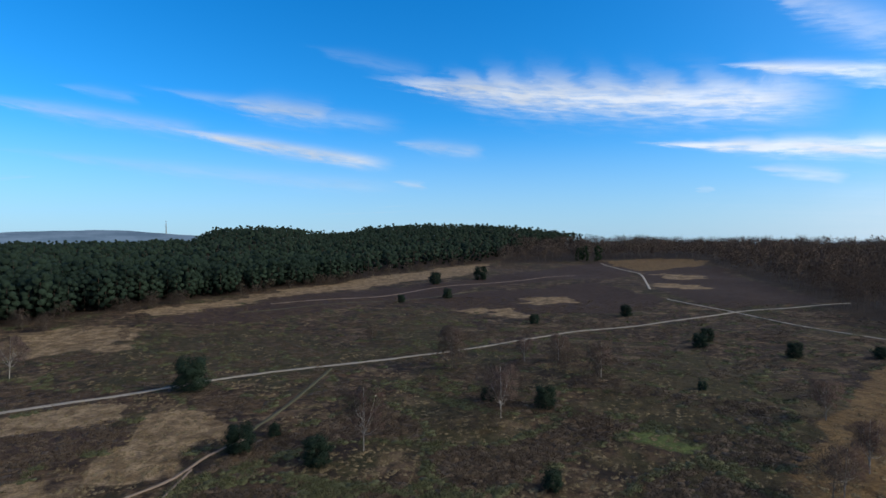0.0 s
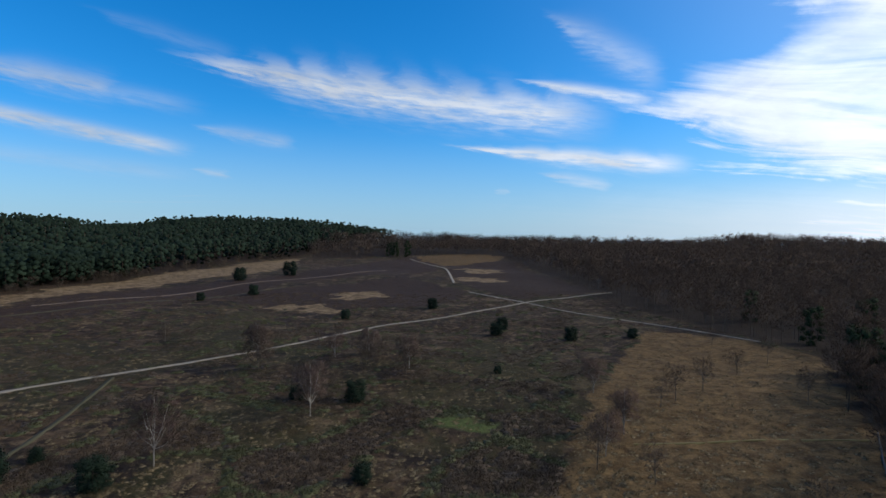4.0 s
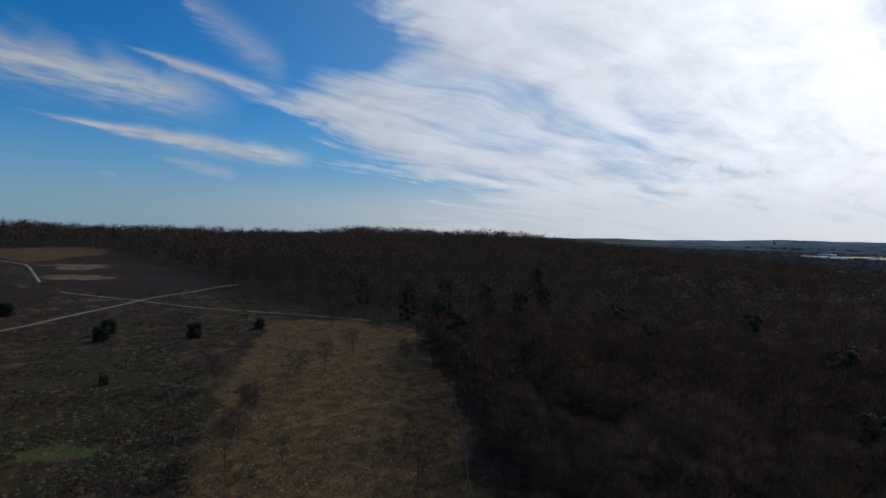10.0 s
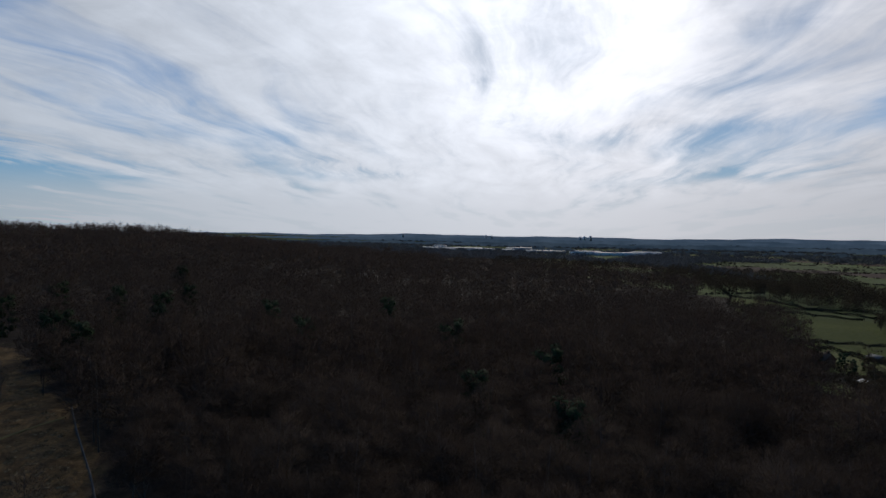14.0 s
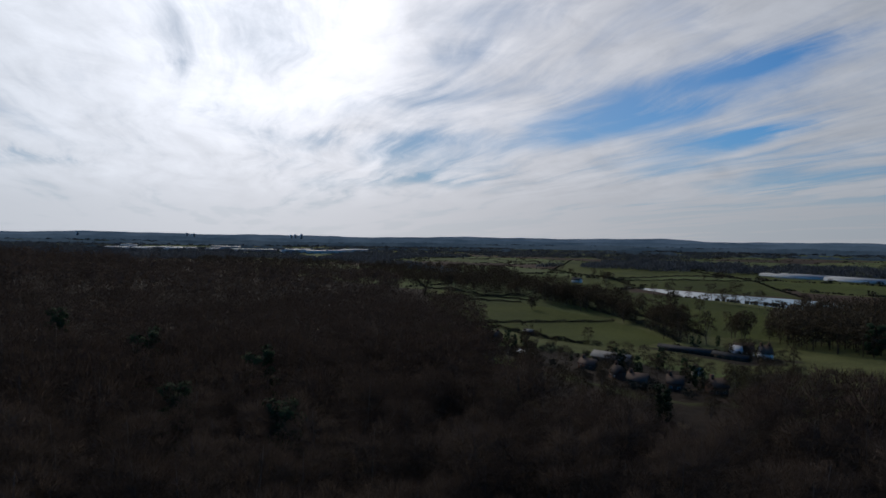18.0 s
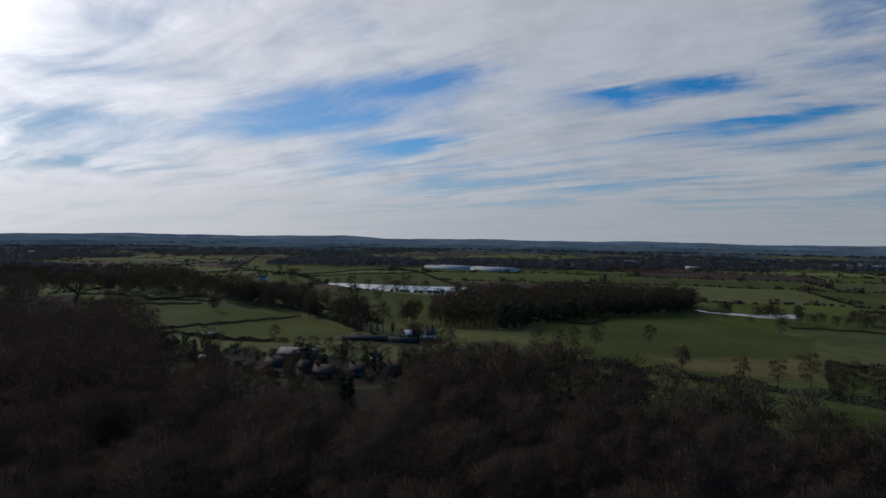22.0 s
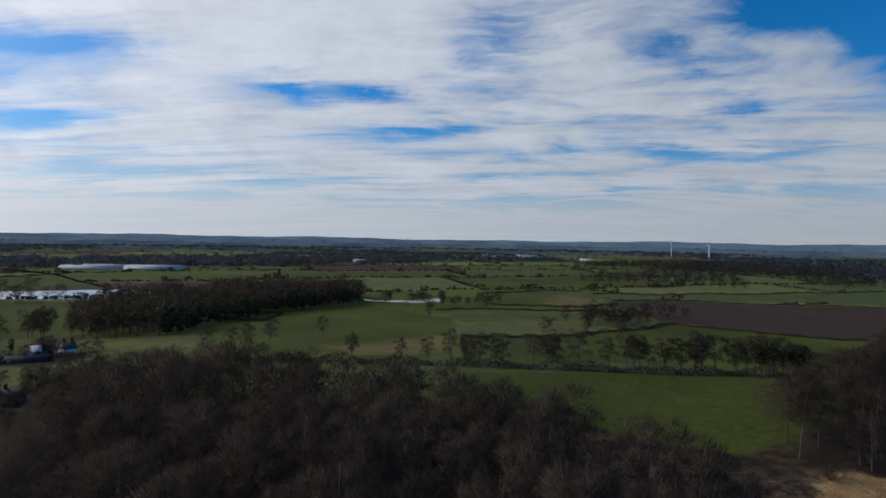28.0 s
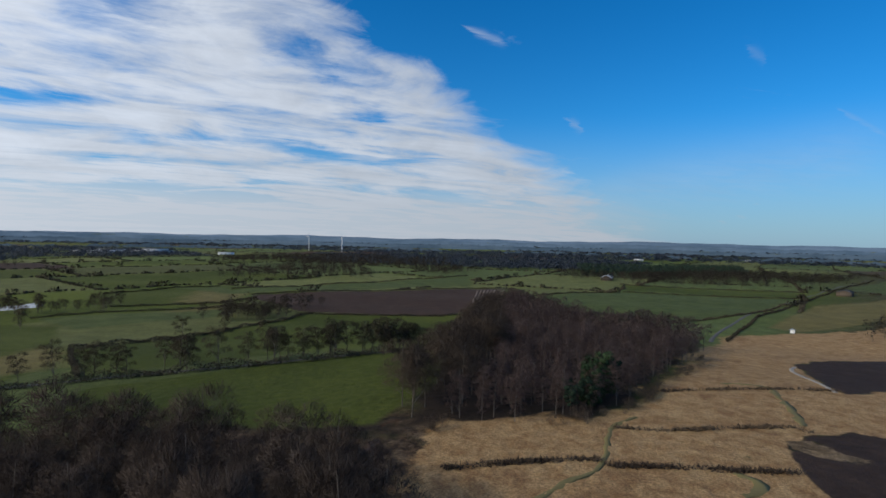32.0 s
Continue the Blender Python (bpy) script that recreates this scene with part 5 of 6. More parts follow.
PARK_WOOD = [(150, -258), (136, -242), (113, -234), (97, -243), (106, -280), (75, -342), (38, -392), (40, -440), (100, -440), (175, -360), (172, -290)]
SCRUB_WOODS = [[(-267, -917), (-601, -882), (-760, -1150), (-420, -1180)], [(-530, -332), (-590, -288), (-639, -236), (-941, -349), (-759, -458)], [(476, -225), (452, -300), (400, -345), (440, -390), (500, -340), (540, -250)], [(196, -120), (186, -136), (172, -132), (166, -116), (180, -112)], [(440, -245), (330, -262), (250, -290), (330, -340), (430, -340), (640, -440), (820, -330), (620, -220)], [(820, -60), (600, -150), (440, -215), (640, -300), (950, -300), (1150, -100)],
               [(-175, -600), (-319, -511), (-400, -660), (-250, -700)], [(-430, -540), (-520, -560), (-600, -760), (-500, -760)], [(-505, -420), (-570, -350), (-640, -380), (-600, -470)], [(-690, -240), (-720, -215), (-1050, -250), (-900, -420), (-640, -430)],
               [(-300, -750), (-520, -730), (-760, -900), (-500, -1000)], [(-322, -60), (-343, -88), (-420, -84), (-400, -40)], [(-96, -306), (-148, -300), (-156, -340), (-110, -330)], [(60, -860), (-20, -850), (-30, -890), (70, -900)], [(230, -920), (130, -830), (120, -870), (210, -980)]]
park = scatter(PARK_WOOD, 5.0, 41)
PARK_MID = [bare_tree(140 + k, 13.0, 4.8, 0, 20, 1.2, 0.40, 0.06, 3, 9, 0, 0.5, 130) for k in range(4)]
EVERGREEN = [pine_tree(150 + k, 12.0, 3.6, 8, 10, 1.4, 0.05, 0, 1) for k in range(3)]
third = np.random.RandomState(1).uniform(size=len(park)) < 0.42
spread("park_woodland", "dark leafless wood round a country house", "woodland", PARK_MID, (PINE_BARK, FARM_TWIG), park[~third], 42, (0.95, 1.4))
spread("park_evergreens", "dark evergreens in the country house wood", "woodland", EVERGREEN, (PINE_BARK, HOLLY), park[third & (park[:, 0] < 110)], 43, (0.7, 1.1))
copse = np.concatenate([scatter(w, 10.0 if k in (2, 4, 12) else 13.5, 44 + k) for k, w in enumerate(SCRUB_WOODS)])
spread("copses", "leafless brown copses between the fields", "woodland", PARK_MID, (BARK, FARM_TWIG), copse, 45, (0.6, 0.95))
PLANTATION = [(-600, -447), (-694, -418), (-880, -353), (-1150, -480), (-797, -607)]
spread("dark_plantation", "dark conifer plantation beyond the fields", "woodland", PINES_FAR, (PINE_BARK, NEEDLE), scatter(PLANTATION, 11.0, 46), 47, (0.6, 0.8))

# the wide plain: hedgerows on parcel borders and small woods, out to the far hills
rnd_far = np.random.RandomState(77)
FAR_TREE = []
for k in range(4):
    b = Bag()
    p = ball(rnd_far, 30, 0.3)
    p[:, 2] = np.abs(p[:, 2]) * 0.9 - 0.2
    v, f = blades(rnd_far, p * np.array([6.5, 6.5, 4.0]) + np.array([0, 0, 2.5]), p + rnd_far.normal(size=p.shape) * 0.3 + np.array([0, 0, 0.2]), rnd_far.uniform(2.0, 3.6, 30), 0.9)
    b.put(v, f, 0, np.repeat(p + np.array([0, 0, 0.3]), 3, axis=0))
    FAR_TREE.append((b,))


def plain_spots(n, lo, hi, power):
    a = np.radians(rnd_far.uniform(62, 268, n))
    r = lo * (hi / lo) ** (rnd_far.uniform(0, 1, n) ** power)
    return r * np.sin(a), r * np.cos(a)


x, y = plain_spots(70000, 420, 4100, 0.75)
near_patch = np.zeros(len(x), bool)
for _, _, _, poly in PATCHES:
    near_patch |= within(x, y, poly)
for poly in (OAK_WOOD, PINE_WOOD, BIRCH_WOOD):
    near_patch |= within(x, y, poly)
border = parcels(x, y)[1]
clump = np.sin(x / 190 + 1.3 * np.sin(y / 330)) + np.sin(y / 230 + 1.1 * np.sin(x / 270 + 2)) + 0.4 * np.sin(x / 71 + y / 93)
woods_far = (clump > 0.75 - 1.4 * smooth(950, 1800, np.hypot(x, y))) & ~near_patch & (np.hypot(x, y) > 900)
FAR_BUSH = []
for k in range(4):
    b = Bag()
    p = ball(rnd_far, 12, 0.6)
    b.put(*foliage(rnd_far, p * np.array([1.5, 1.5, 0.7]) + np.array([0, 0, 0.6]), p, 1.5, 0.8, 0.2))
    FAR_BUSH.append((b,))
hx, hy = plain_spots(560000, 400, 1900, 0.62)
thin_line = parcels(hx, hy)[1] < 1.1
hx, hy = hx[thin_line], hy[thin_line]
for poly in [p for _, _, _, p in PATCHES] + [OAK_WOOD, BIRCH_WOOD, PARK_WOOD]:
    out = ~within(hx, hy, poly)
    hx, hy = hx[out], hy[out]
spread("far_hedgerows", "dark hedgerows dividing the distant fields", "hedge", FAR_BUSH, (HEDGE,), np.column_stack([hx, hy])[:20000], 78, (0.7, 1.2))
lone = (border < 5) & ~near_patch & (rnd_far.uniform(size=len(x)) < 0.28)
spread("far_hedge_trees", "small dark trees along the distant hedgerows", "tree", FAR_TREE, (HEDGE,), np.column_stack([x, y])[lone], 76, (0.45, 0.9))
plain = [[(900, 120), (1200, 160), (1560, -40), (1500, -330), (1000, -300), (950, -100)], [(560, -330), (900, -420), (1250, -760), (1560, -560), (1150, -320)], [(520, -700), (700, -640), (900, -900), (700, -1100)]]
belts = np.concatenate([scatter(p, 15.0, 90 + k, lambda x, y: np.sin(x / 90) + np.sin(y / 70 + x / 160) > -0.7) for k, p in enumerate(plain)])
spread("plain_woods", "dark haze-blue belts of wood across the low plain", "woodland", FAR_TREE, (HAZED_TWIG,), belts, 93, (0.9, 1.5))
spread("far_woods", "dark haze-blue woods scattered over the distant plain", "woodland", FAR_TREE, (HAZED_TWIG,), np.column_stack([x, y])[woods_far][:17000], 79, (0.8, 1.5))


def lake(name, poly, level, label):
    bm = bmesh.new()
    pts = []
    for (x0, y0), (x1, y1) in zip(poly, poly[1:] + poly[:1]):
        for t in (0, 0.33, 0.66):
            pts.append((x0 + (x1 - x0) * t + math.sin(t * 9 + x0) * 1.5, y0 + (y1 - y0) * t + math.cos(t * 7 + y0) * 1.5))
    top = [bm.verts.new((px, py, level + 0.12)) for px, py in pts]
    bm.faces.new(top)
    bmesh.ops.triangulate(bm, faces=bm.faces)
    for f in bm.faces:
        if f.normal.z < 0:
            f.normal_flip()
    me = bpy.data.meshes.new(name)
    bm.to_mesh(me)
    me.materials.append(WATER)
    return tagged(new(name, me), label, "lake", kind="structure")


lake("water_large", [(400, -428), (368, -438), (303, -455), (249, -474), (205, -470), (208, -404), (278, -398), (314, -397), (350, -412)], -14.6, "still pale lake behind parkland trees")
lake("water_pond", [(42, -421), (27, -409), (4, -411), (-20, -430), (-24, -410), (-8, -398), (16, -400), (34, -410)], -14.4, "small bright pond beside trees")

# ---- buildings ----
def gable(w, d, wall_h, roof_h, over=0.3, thick=0.14):
    """A pitched roof along x as a bag."""
    b = Bag()
    hx, hy = w / 2 + over, d / 2 + over
    z0 = wall_h - over * roof_h / (d / 2)
    for s in (-1, 1):
        v = [(-hx, s * hy, z0), (hx, s * hy, z0), (hx, 0, wall_h + roof_h), (-hx, 0, wall_h + roof_h)]
        v += [(px, py, pz + thick) for px, py, pz in v]
        f = [(0, 1, 2), (0, 2, 3), (4, 6, 5), (4, 7, 6), (0, 4, 5), (0, 5, 1), (1, 5, 6), (1, 6, 2), (2, 6, 7), (2, 7, 3), (3, 7, 4), (3, 4, 0)]
        b.put(v, f)
    return b


def walls(w, d, wall_h, roof_h):
    b = Bag()
    b.box((-w / 2, -d / 2, -1.0), (w / 2, d / 2, wall_h))
    for s in (-1, 1):
        x0, x1 = s * w / 2, s * (w / 2 - 0.25)
        v = [(x, yy, zz) for x in (x0, x1) for yy, zz in ((-d / 2, wall_h), (d / 2, wall_h), (0, wall_h + roof_h * 0.98))]
        b.put(v, [(0, 1, 2), (3, 5, 4), (0, 3, 4), (0, 4, 1), (1, 4, 5), (1, 5, 2), (2, 5, 3), (2, 3, 0)])
    return b


def house(name, label, x, y, turn, w, d, wall_h, roof_h, wall, roof, windows=3, chimneys=1, category="house", storeys=1):
    root = tagged(new(name), label, category)
    z = min(float(land(x + dx, y + dy)) for dx in (-w / 2, w / 2) for dy in (-d / 2, d / 2))
    root.matrix_basis = pose(x, y, z + 0.1, 0, 0, turn)
    part("wall", walls(w, d, wall_h, roof_h), wall, root)
    top = part("roof", gable(w, d, wall_h, roof_h), roof, root)
    for k in range(chimneys):
        cx = (w / 2 - 0.6) * (1 if k == 0 else -1)
        part("chimney", Bag().box((cx - 0.35, -0.35, wall_h + roof_h * 0.6), (cx + 0.35, 0.35, wall_h + roof_h + 0.9)), BRICK, top)
    for s in (-1, 1):
        for st in range(storeys):
            for k in range(windows):
                wx = (k + 0.5) / windows * w - w / 2
                lo, hi = 0.5 + st * 1.3, 1.15 + st * 1.3
                frame_ob = part("window", Bag().box((wx - 0.36, s * d / 2 - 0.02, lo), (wx + 0.36, s * d / 2 + 0.03, hi)), FRAME, root)
                for px in (-0.17, 0.17):
                    part("pane", Bag().box((wx + px - 0.14, s * (d / 2 + 0.032) - 0.008, lo + 0.05), (wx + px + 0.14, s * (d / 2 + 0.032) + 0.008, hi - 0.05)), GLASS, frame_ob)
    part("door", Bag().box((-w * 0.03 - 0.25, d / 2 - 0.02, 0), (-w * 0.03 + 0.25, d / 2 + 0.04, 1.03)), TIMBER, root)
    return root


def barn(name, label, x, y, turn, w, d, wall_h, roof_h, wall, roof, bays=4):
    root = tagged(new(name), label, "barn")
    z = min(float(land(x + dx, y + dy)) for dx in (-w / 3, w / 3) for dy in (-d / 3, d / 3))
    root.matrix_basis = pose(x, y, z + 0.2, 0, 0, turn)
    part("wall", walls(w, d, wall_h, roof_h), wall, root)
    part("roof", gable(w, d, wall_h, roof_h, 0.5, 0.1), roof, root)
    for k in range(bays):
        wx = (k + 0.5) / bays * w - w / 2
        part("door", Bag().box((wx - w / bays * 0.3, d / 2 - 0.02, 0), (wx + w / bays * 0.3, d / 2 + 0.08, wall_h * 0.75)), TIMBER, root)
    return root


house("cottage", "red-brown brick cottage with a brown tiled roof", 94, -105, 30, 4.5, 3.4, 1.9, 1.5, BRICK, TILE_ROOF, 2, 1)
house("cottage", "orange-brown cottage among garden trees", 89, -112, 35, 3.5, 3.2, 2.0, 1.5, BRICK, TILE_ROOF, 2, 1)
house("cottage", "brick cottage with a dark slate roof", 103, -108, -20, 4.0, 3.4, 1.9, 1.5, BRICK, TILE_ROOF, 2, 1)
house("cottage", "brick cottage with a slate roof beside the lane", 83, -119, 70, 3.8, 3.4, 2.2, 1.6, BRICK, TILE_ROOF, 2, 1)
house("bungalow", "low bungalow with a brown tiled roof", 117, -111, 15, 4.8, 3.4, 1.6, 1.3, BRICK, TILE_ROOF, 3, 1)
barn("long_barn", "long dark barn with a weathered grey sheet roof", 121, -124, 20, 11, 4.5, 2.2, 1.2, TIMBER, SHED_ROOF)
barn("shed", "small pale-roofed field shed", 202, -155, 15, 4, 3, 1.8, 0.7, TIMBER, SHED_ROOF, 1)
barn("shed", "low garden shed with a white roof", 144, -109, 10, 4, 2.0, 1.3, 0.4, TIMBER, SHEET, 1)
house("white_house", "small white painted house in a garden", 101, -136, -30, 2.6, 2.2, 1.7, 1.1, RENDERED, TILE_ROOF, 1, 0)
barn("cow_shed", "long low dark farm building", 136, -176, 25, 18, 3.4, 1.5, 0.7, TIMBER, SLATE, 6)
barn("cow_shed", "low dark farm range beside the yard", 122, -181, 12, 13, 3.4, 1.5, 0.7, TIMBER, SLATE, 5)
barn("stone_barn", "dark roofed barn with a white gable", 129, -200, 60, 6.4, 4.0, 2.0, 2.6, RENDERED, TILE_ROOF, 2)
house("farmhouse", "white gabled farmhouse with a dark roof", 120, -199, 60, 4.0, 3.4, 2.4, 2.6, RENDERED, TILE_ROOF, 2, 2)
barn("oast_building", "white pyramid roofed farm building", 126, -191, 45, 3.2, 3.2, 1.6, 2.4, RENDERED, STEEL, 1)
house("country_house", "dark country house behind trees", 182, -120, 25, 9, 6, 2.6, 2.1, BRICK, TILE_ROOF, 4, 2)
barn("roadside_barn", "white roofed barn beyond the fields", -576, -392, 30, 34, 12, 4, 2.5, TIMBER, SHEET)
house("white_cottage", "small white house among distant trees", 462, -418, 20, 10, 7, 3, 2.5, RENDERED, SLATE, 3, 1)
house("white_cottage", "white house at the edge of the far wood", 655, -226, 60, 14, 8, 4, 2.5, RENDERED, SLATE, 3, 1)
house("gatehouse", "small white roadside hut", -338, -112, 20, 3.5, 2.2, 1.6, 0.6, RENDERED, SHEET, 1, 0, "hut")
barn("farmyard_barn", "grey roofed barn beside the main road", -640, -168, 10, 26, 12, 4, 2, TIMBER, SLATE)


def greenhouse(x, y, turn, spans, length):
    root = tagged(new("greenhouse"), "long row of pale glasshouses with many ridges", "greenhouse", "glasshouses")
    root.matrix_basis = pose(x, y, float(land(x, y)) + 0.3, 0, 0, turn)
    for k in range(spans):
        b = Bag()
        y0 = (k - spans / 2) * 8
        v, f, _ = gable(length, 8, 3.0, 1.8, 0.0).arrays()
        b.put(v + np.array([0, y0, 0]), f)
        part("roof", b, SHEET, root)
        part("wall", Bag().box((-length / 2, y0 - 3.9, -1), (length / 2, y0 + 3.9, 3.0)), STEEL, root)


greenhouse(430, -785, 5, 5, 90)
greenhouse(350, -770, 5, 4, 70)


def warehouse(x, y, turn, w, d, h, mat, seed):
    root = tagged(new("warehouse"), "large pale industrial shed on the plain", "warehouse", "industrial sheds")
    root.matrix_basis = pose(x, y, float(land(x, y)), 0, 0, turn)
    part("wall", Bag().box((-w / 2, -d / 2, -2), (w / 2, d / 2, h)), mat, root)
    part("roof", gable(w, d, h + 0.1, d * 0.06, 0.4, 0.3), SHEET, root)
    for k in range(3):
        cx = (k - 1) * w * 0.28
        part("loading_door", Bag().box((cx - 2.5, d / 2 - 0.1, 0), (cx + 2.5, d / 2 + 0.15, h * 0.6)), GREY_STEEL, root)


rnd_site = np.random.RandomState(3)
for x, y in [(1808, -18), (1764, -78), (1790, 60), (1819, -186), (1794, -285), (1634, -306), (1630, -395), (1592, -458), (1565, -505), (1700, 20), (1900, -120), (1950, -240), (1850, -60), (2050, 40), (1602, -560)]:
    warehouse(x, y, rnd_site.uniform(60, 110), rnd_site.uniform(40, 110), rnd_site.uniform(20, 40), rnd_site.uniform(6, 10), STEEL if rnd_site.uniform() < 0.6 else GREY_STEEL, 0)
for x, y, w in [(-172, -1414, 80), (-298, -1454, 90), (-433, -1352, 35), (-224, -1466, 60), (303, -1293, 35), (255, -1316, 30), (243, -1397, 25), (95, -1079, 40), (-229, -1611, 70), (-320, -1549, 60), (-1414, -861, 26), (-1789, -710, 34)]:
    warehouse(x, y, math.degrees(math.atan2(x, -y)) + rnd_site.uniform(-12, 12), w, 16, 4.5, STEEL, 0)


def tower_block(x, y, h):
    root = tagged(new("tower_block"), "grey high-rise block on the far skyline", "tower block", "skyline towers")
    root.matrix_basis = pose(x, y, float(land(x, y)), 0, 0, 20)
    part("wall", Bag().box((-7, -7, -5), (7, 7, h)), STEEL, root)
    part("roof", Bag().box((-5, -5, h), (5, 5, h + 4)), GREY_STEEL, root)
    for s in (-1, 1):
        part("window_band", Bag().box((s * 7.05 - 0.1, -5, 4), (s * 7.05 + 0.1, 5, h - 3)), GLASS, root)


def mast(name, label, x, y, h, r, mat, z=None, arms=0):
    root = tagged(new(name), label, "mast")
    root.matrix_basis = pose(x, y, float(land(x, y)) if z is None else z)
    part("pole", Bag().tube([(0, 0, -3), (0, 0, h * 0.6), (0, 0, h)], [r, r * 0.8, r * 0.5], 8), mat, root)
    if arms:
        part("nacelle", Bag().box((-2.2, -1.2, h - 0.6), (2.2, 1.2, h + 1.8)), mat, root)
        for k in range(arms):
            a = k * 2 * math.pi / arms + 0.4
            part("blade", Bag().tube([(2.4, 0, h + 0.6), (2.5, math.sin(a) * 7, h + 0.6 + math.cos(a) * 7), (2.4, math.sin(a) * 17, h + 0.6 + math.cos(a) * 17)], [0.5, 0.7, 0.1], 5), mat, root)
    else:
        part("cap", Bag().tube([(0, 0, h), (0, 0, h + h * 0.06)], [r * 1.1, r * 0.6], 8), mat, root)


mast("wind_turbine", "slim white wind turbine on the plain", -882, -1604, 44, 2.4, STEEL, arms=3)
mast("wind_turbine", "slim white wind turbine beyond the fields", -825, -1727, 46, 1.7, STEEL, arms=3)
for a, h in ((93.6, 40), (94.2, 36), (103.5, 38), (104.1, 42), (103.1, 34), (85.0, 26)):
    tower_block(4350 * math.sin(radians(a)), 4350 * math.cos(radians(a)), h)


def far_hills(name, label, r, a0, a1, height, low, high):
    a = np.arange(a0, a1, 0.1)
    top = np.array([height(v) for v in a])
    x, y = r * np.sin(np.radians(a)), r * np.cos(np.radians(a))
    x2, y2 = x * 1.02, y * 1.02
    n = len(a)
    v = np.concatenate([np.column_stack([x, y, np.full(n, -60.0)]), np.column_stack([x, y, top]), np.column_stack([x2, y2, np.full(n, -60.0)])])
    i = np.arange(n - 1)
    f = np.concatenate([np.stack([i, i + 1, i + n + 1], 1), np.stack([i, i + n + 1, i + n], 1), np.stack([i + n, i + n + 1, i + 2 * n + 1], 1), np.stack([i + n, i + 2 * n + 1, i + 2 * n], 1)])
    return tagged(new(name, mesh(name, (v, f, np.zeros(len(f))), [hazy_glow_material(name, low, high)])), label, "backdrop", kind="structure")


def hill_line(v):
    w = 5 * math.sin(v * 0.16) + 4 * math.sin(v * 0.37 + 1) + 2.0 * math.sin(v * 0.9) + 1.0 * math.sin(v * 2.3)
    return 38 - 11 * float(smooth(148, 164, v) * (1 - smooth(212, 224, v))) + w + 90 * math.exp(-(((v + 36) / 13) ** 2)) + 12 * math.exp(-(((v - 140) / 3) ** 2))


def fore_line(v):
    return 3 * math.sin(v * 0.21 + 2) + 2.5 * math.sin(v * 0.7) + 2 * math.sin(v * 1.9) + 1.2 * math.sin(v * 5.3) + 0.8 * math.sin(v * 11.7)


# rings of land that glow blue, so that haze is part of their colour
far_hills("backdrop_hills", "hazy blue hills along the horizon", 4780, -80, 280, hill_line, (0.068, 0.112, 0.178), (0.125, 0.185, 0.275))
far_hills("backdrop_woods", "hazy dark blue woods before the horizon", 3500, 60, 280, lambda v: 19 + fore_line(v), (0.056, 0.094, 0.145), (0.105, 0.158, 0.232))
far_hills("backdrop_copses", "hazy dark blue-green woods on the far plain", 2700, 72, 280, lambda v: 4 + 0.8 * fore_line(v * 1.7 + 40), (0.038, 0.064, 0.096), (0.080, 0.118, 0.165))
far_hills("backdrop_belts", "hazy dark blue-brown tree belts across the plain", 2050, 80, 262, lambda v: -10 + 0.9 * fore_line(v * 2.3 + 11) + 3 * math.sin(v * 0.33), (0.026, 0.044, 0.064), (0.056, 0.080, 0.108))
mast("radio_mast", "tall thin radio mast on the far hills", 4700 * math.sin(radians(-29.15)), 4700 * math.cos(radians(-29.15)), 90, 4.0, GREY_STEEL, z=110)

# ---- low growth of the heath ----
def in_any(x, y, polys):
    k = np.zeros(len(x), bool)
    for p in polys:
        k |= within(x, y, p)
    return k


def by_kind(kind):
    return [p for c, _, _, p in PATCHES if c == kind]


def tuft(seed, n, wide, high, length, thick):
    rnd = np.random.RandomState(seed)
    b = Bag()
    for k in range(3):
        c = rnd.normal(0, wide * 0.32, 2)
        core(rnd, b, [(c[0], c[1], -0.04)], [wide * rnd.uniform(0.45, 0.85)], 0.42 * high / (0.6 * wide), 1, 0.85, np.array([0, 0, -0.8, wide]))
    base = rnd.normal(0, wide * 0.45, (n, 3))
    base[:, 2] = np.abs(rnd.normal(0, high * 0.4, n)) - 0.05
    way = base * np.array([0.6, 0.6, 0.2]) + rnd.normal(size=(n, 3)) * 0.35 + np.array([0, 0, 0.6])
    b.put(*blades(rnd, base, way, length * rnd.uniform(0.6, 1.3, n), thick))
    return (b,)


PATHS = [[(-112, 86), (-81, 108), (-55, 129), (-17, 155), (6, 170), (36, 205), (70, 217), (117, 247), (172, 257)], [(-46, 60), (-40, 73), (-36, 88)], [(-35, 140), (-36, 99), (-38, 85)], [(-45, -41), (-66, -48), (-88, -58)], [(117, 247), (149, 140)], [(54, 74), (92, 65)], [(98, 68), (46, 26)]]
rnd_heath = np.random.RandomState(9)
a = np.radians(np.concatenate([rnd_heath.uniform(-48, 62, 42000), rnd_heath.uniform(205, 262, 10000)]))
r = 55 * (300 / 55) ** rnd_heath.uniform(0, 1, len(a))
x, y = r * np.sin(a), r * np.cos(a)
free = ~in_any(x, y, [PINE_WOOD, OAK_WOOD, BIRCH_WOOD] + by_kind("pasture") + by_kind("soil") + by_kind("yellow"))
for line in PATHS:
    free &= edge_distance(x, y, line, False) > 2.2
straw_land = in_any(x, y, by_kind("straw") + by_kind("russet") + by_kind("bent"))
dark_land = in_any(x, y, by_kind("heather"))
clump = np.sin(x * 0.19 + 2 * np.sin(y * 0.11)) + np.sin(y * 0.23 + 2 * np.sin(x * 0.13 + 1))
spots = np.column_stack([x, y])
heather_k = free & ~straw_land & ((clump + rnd_heath.normal(0, 0.45, len(x)) > 0.35) | dark_land)
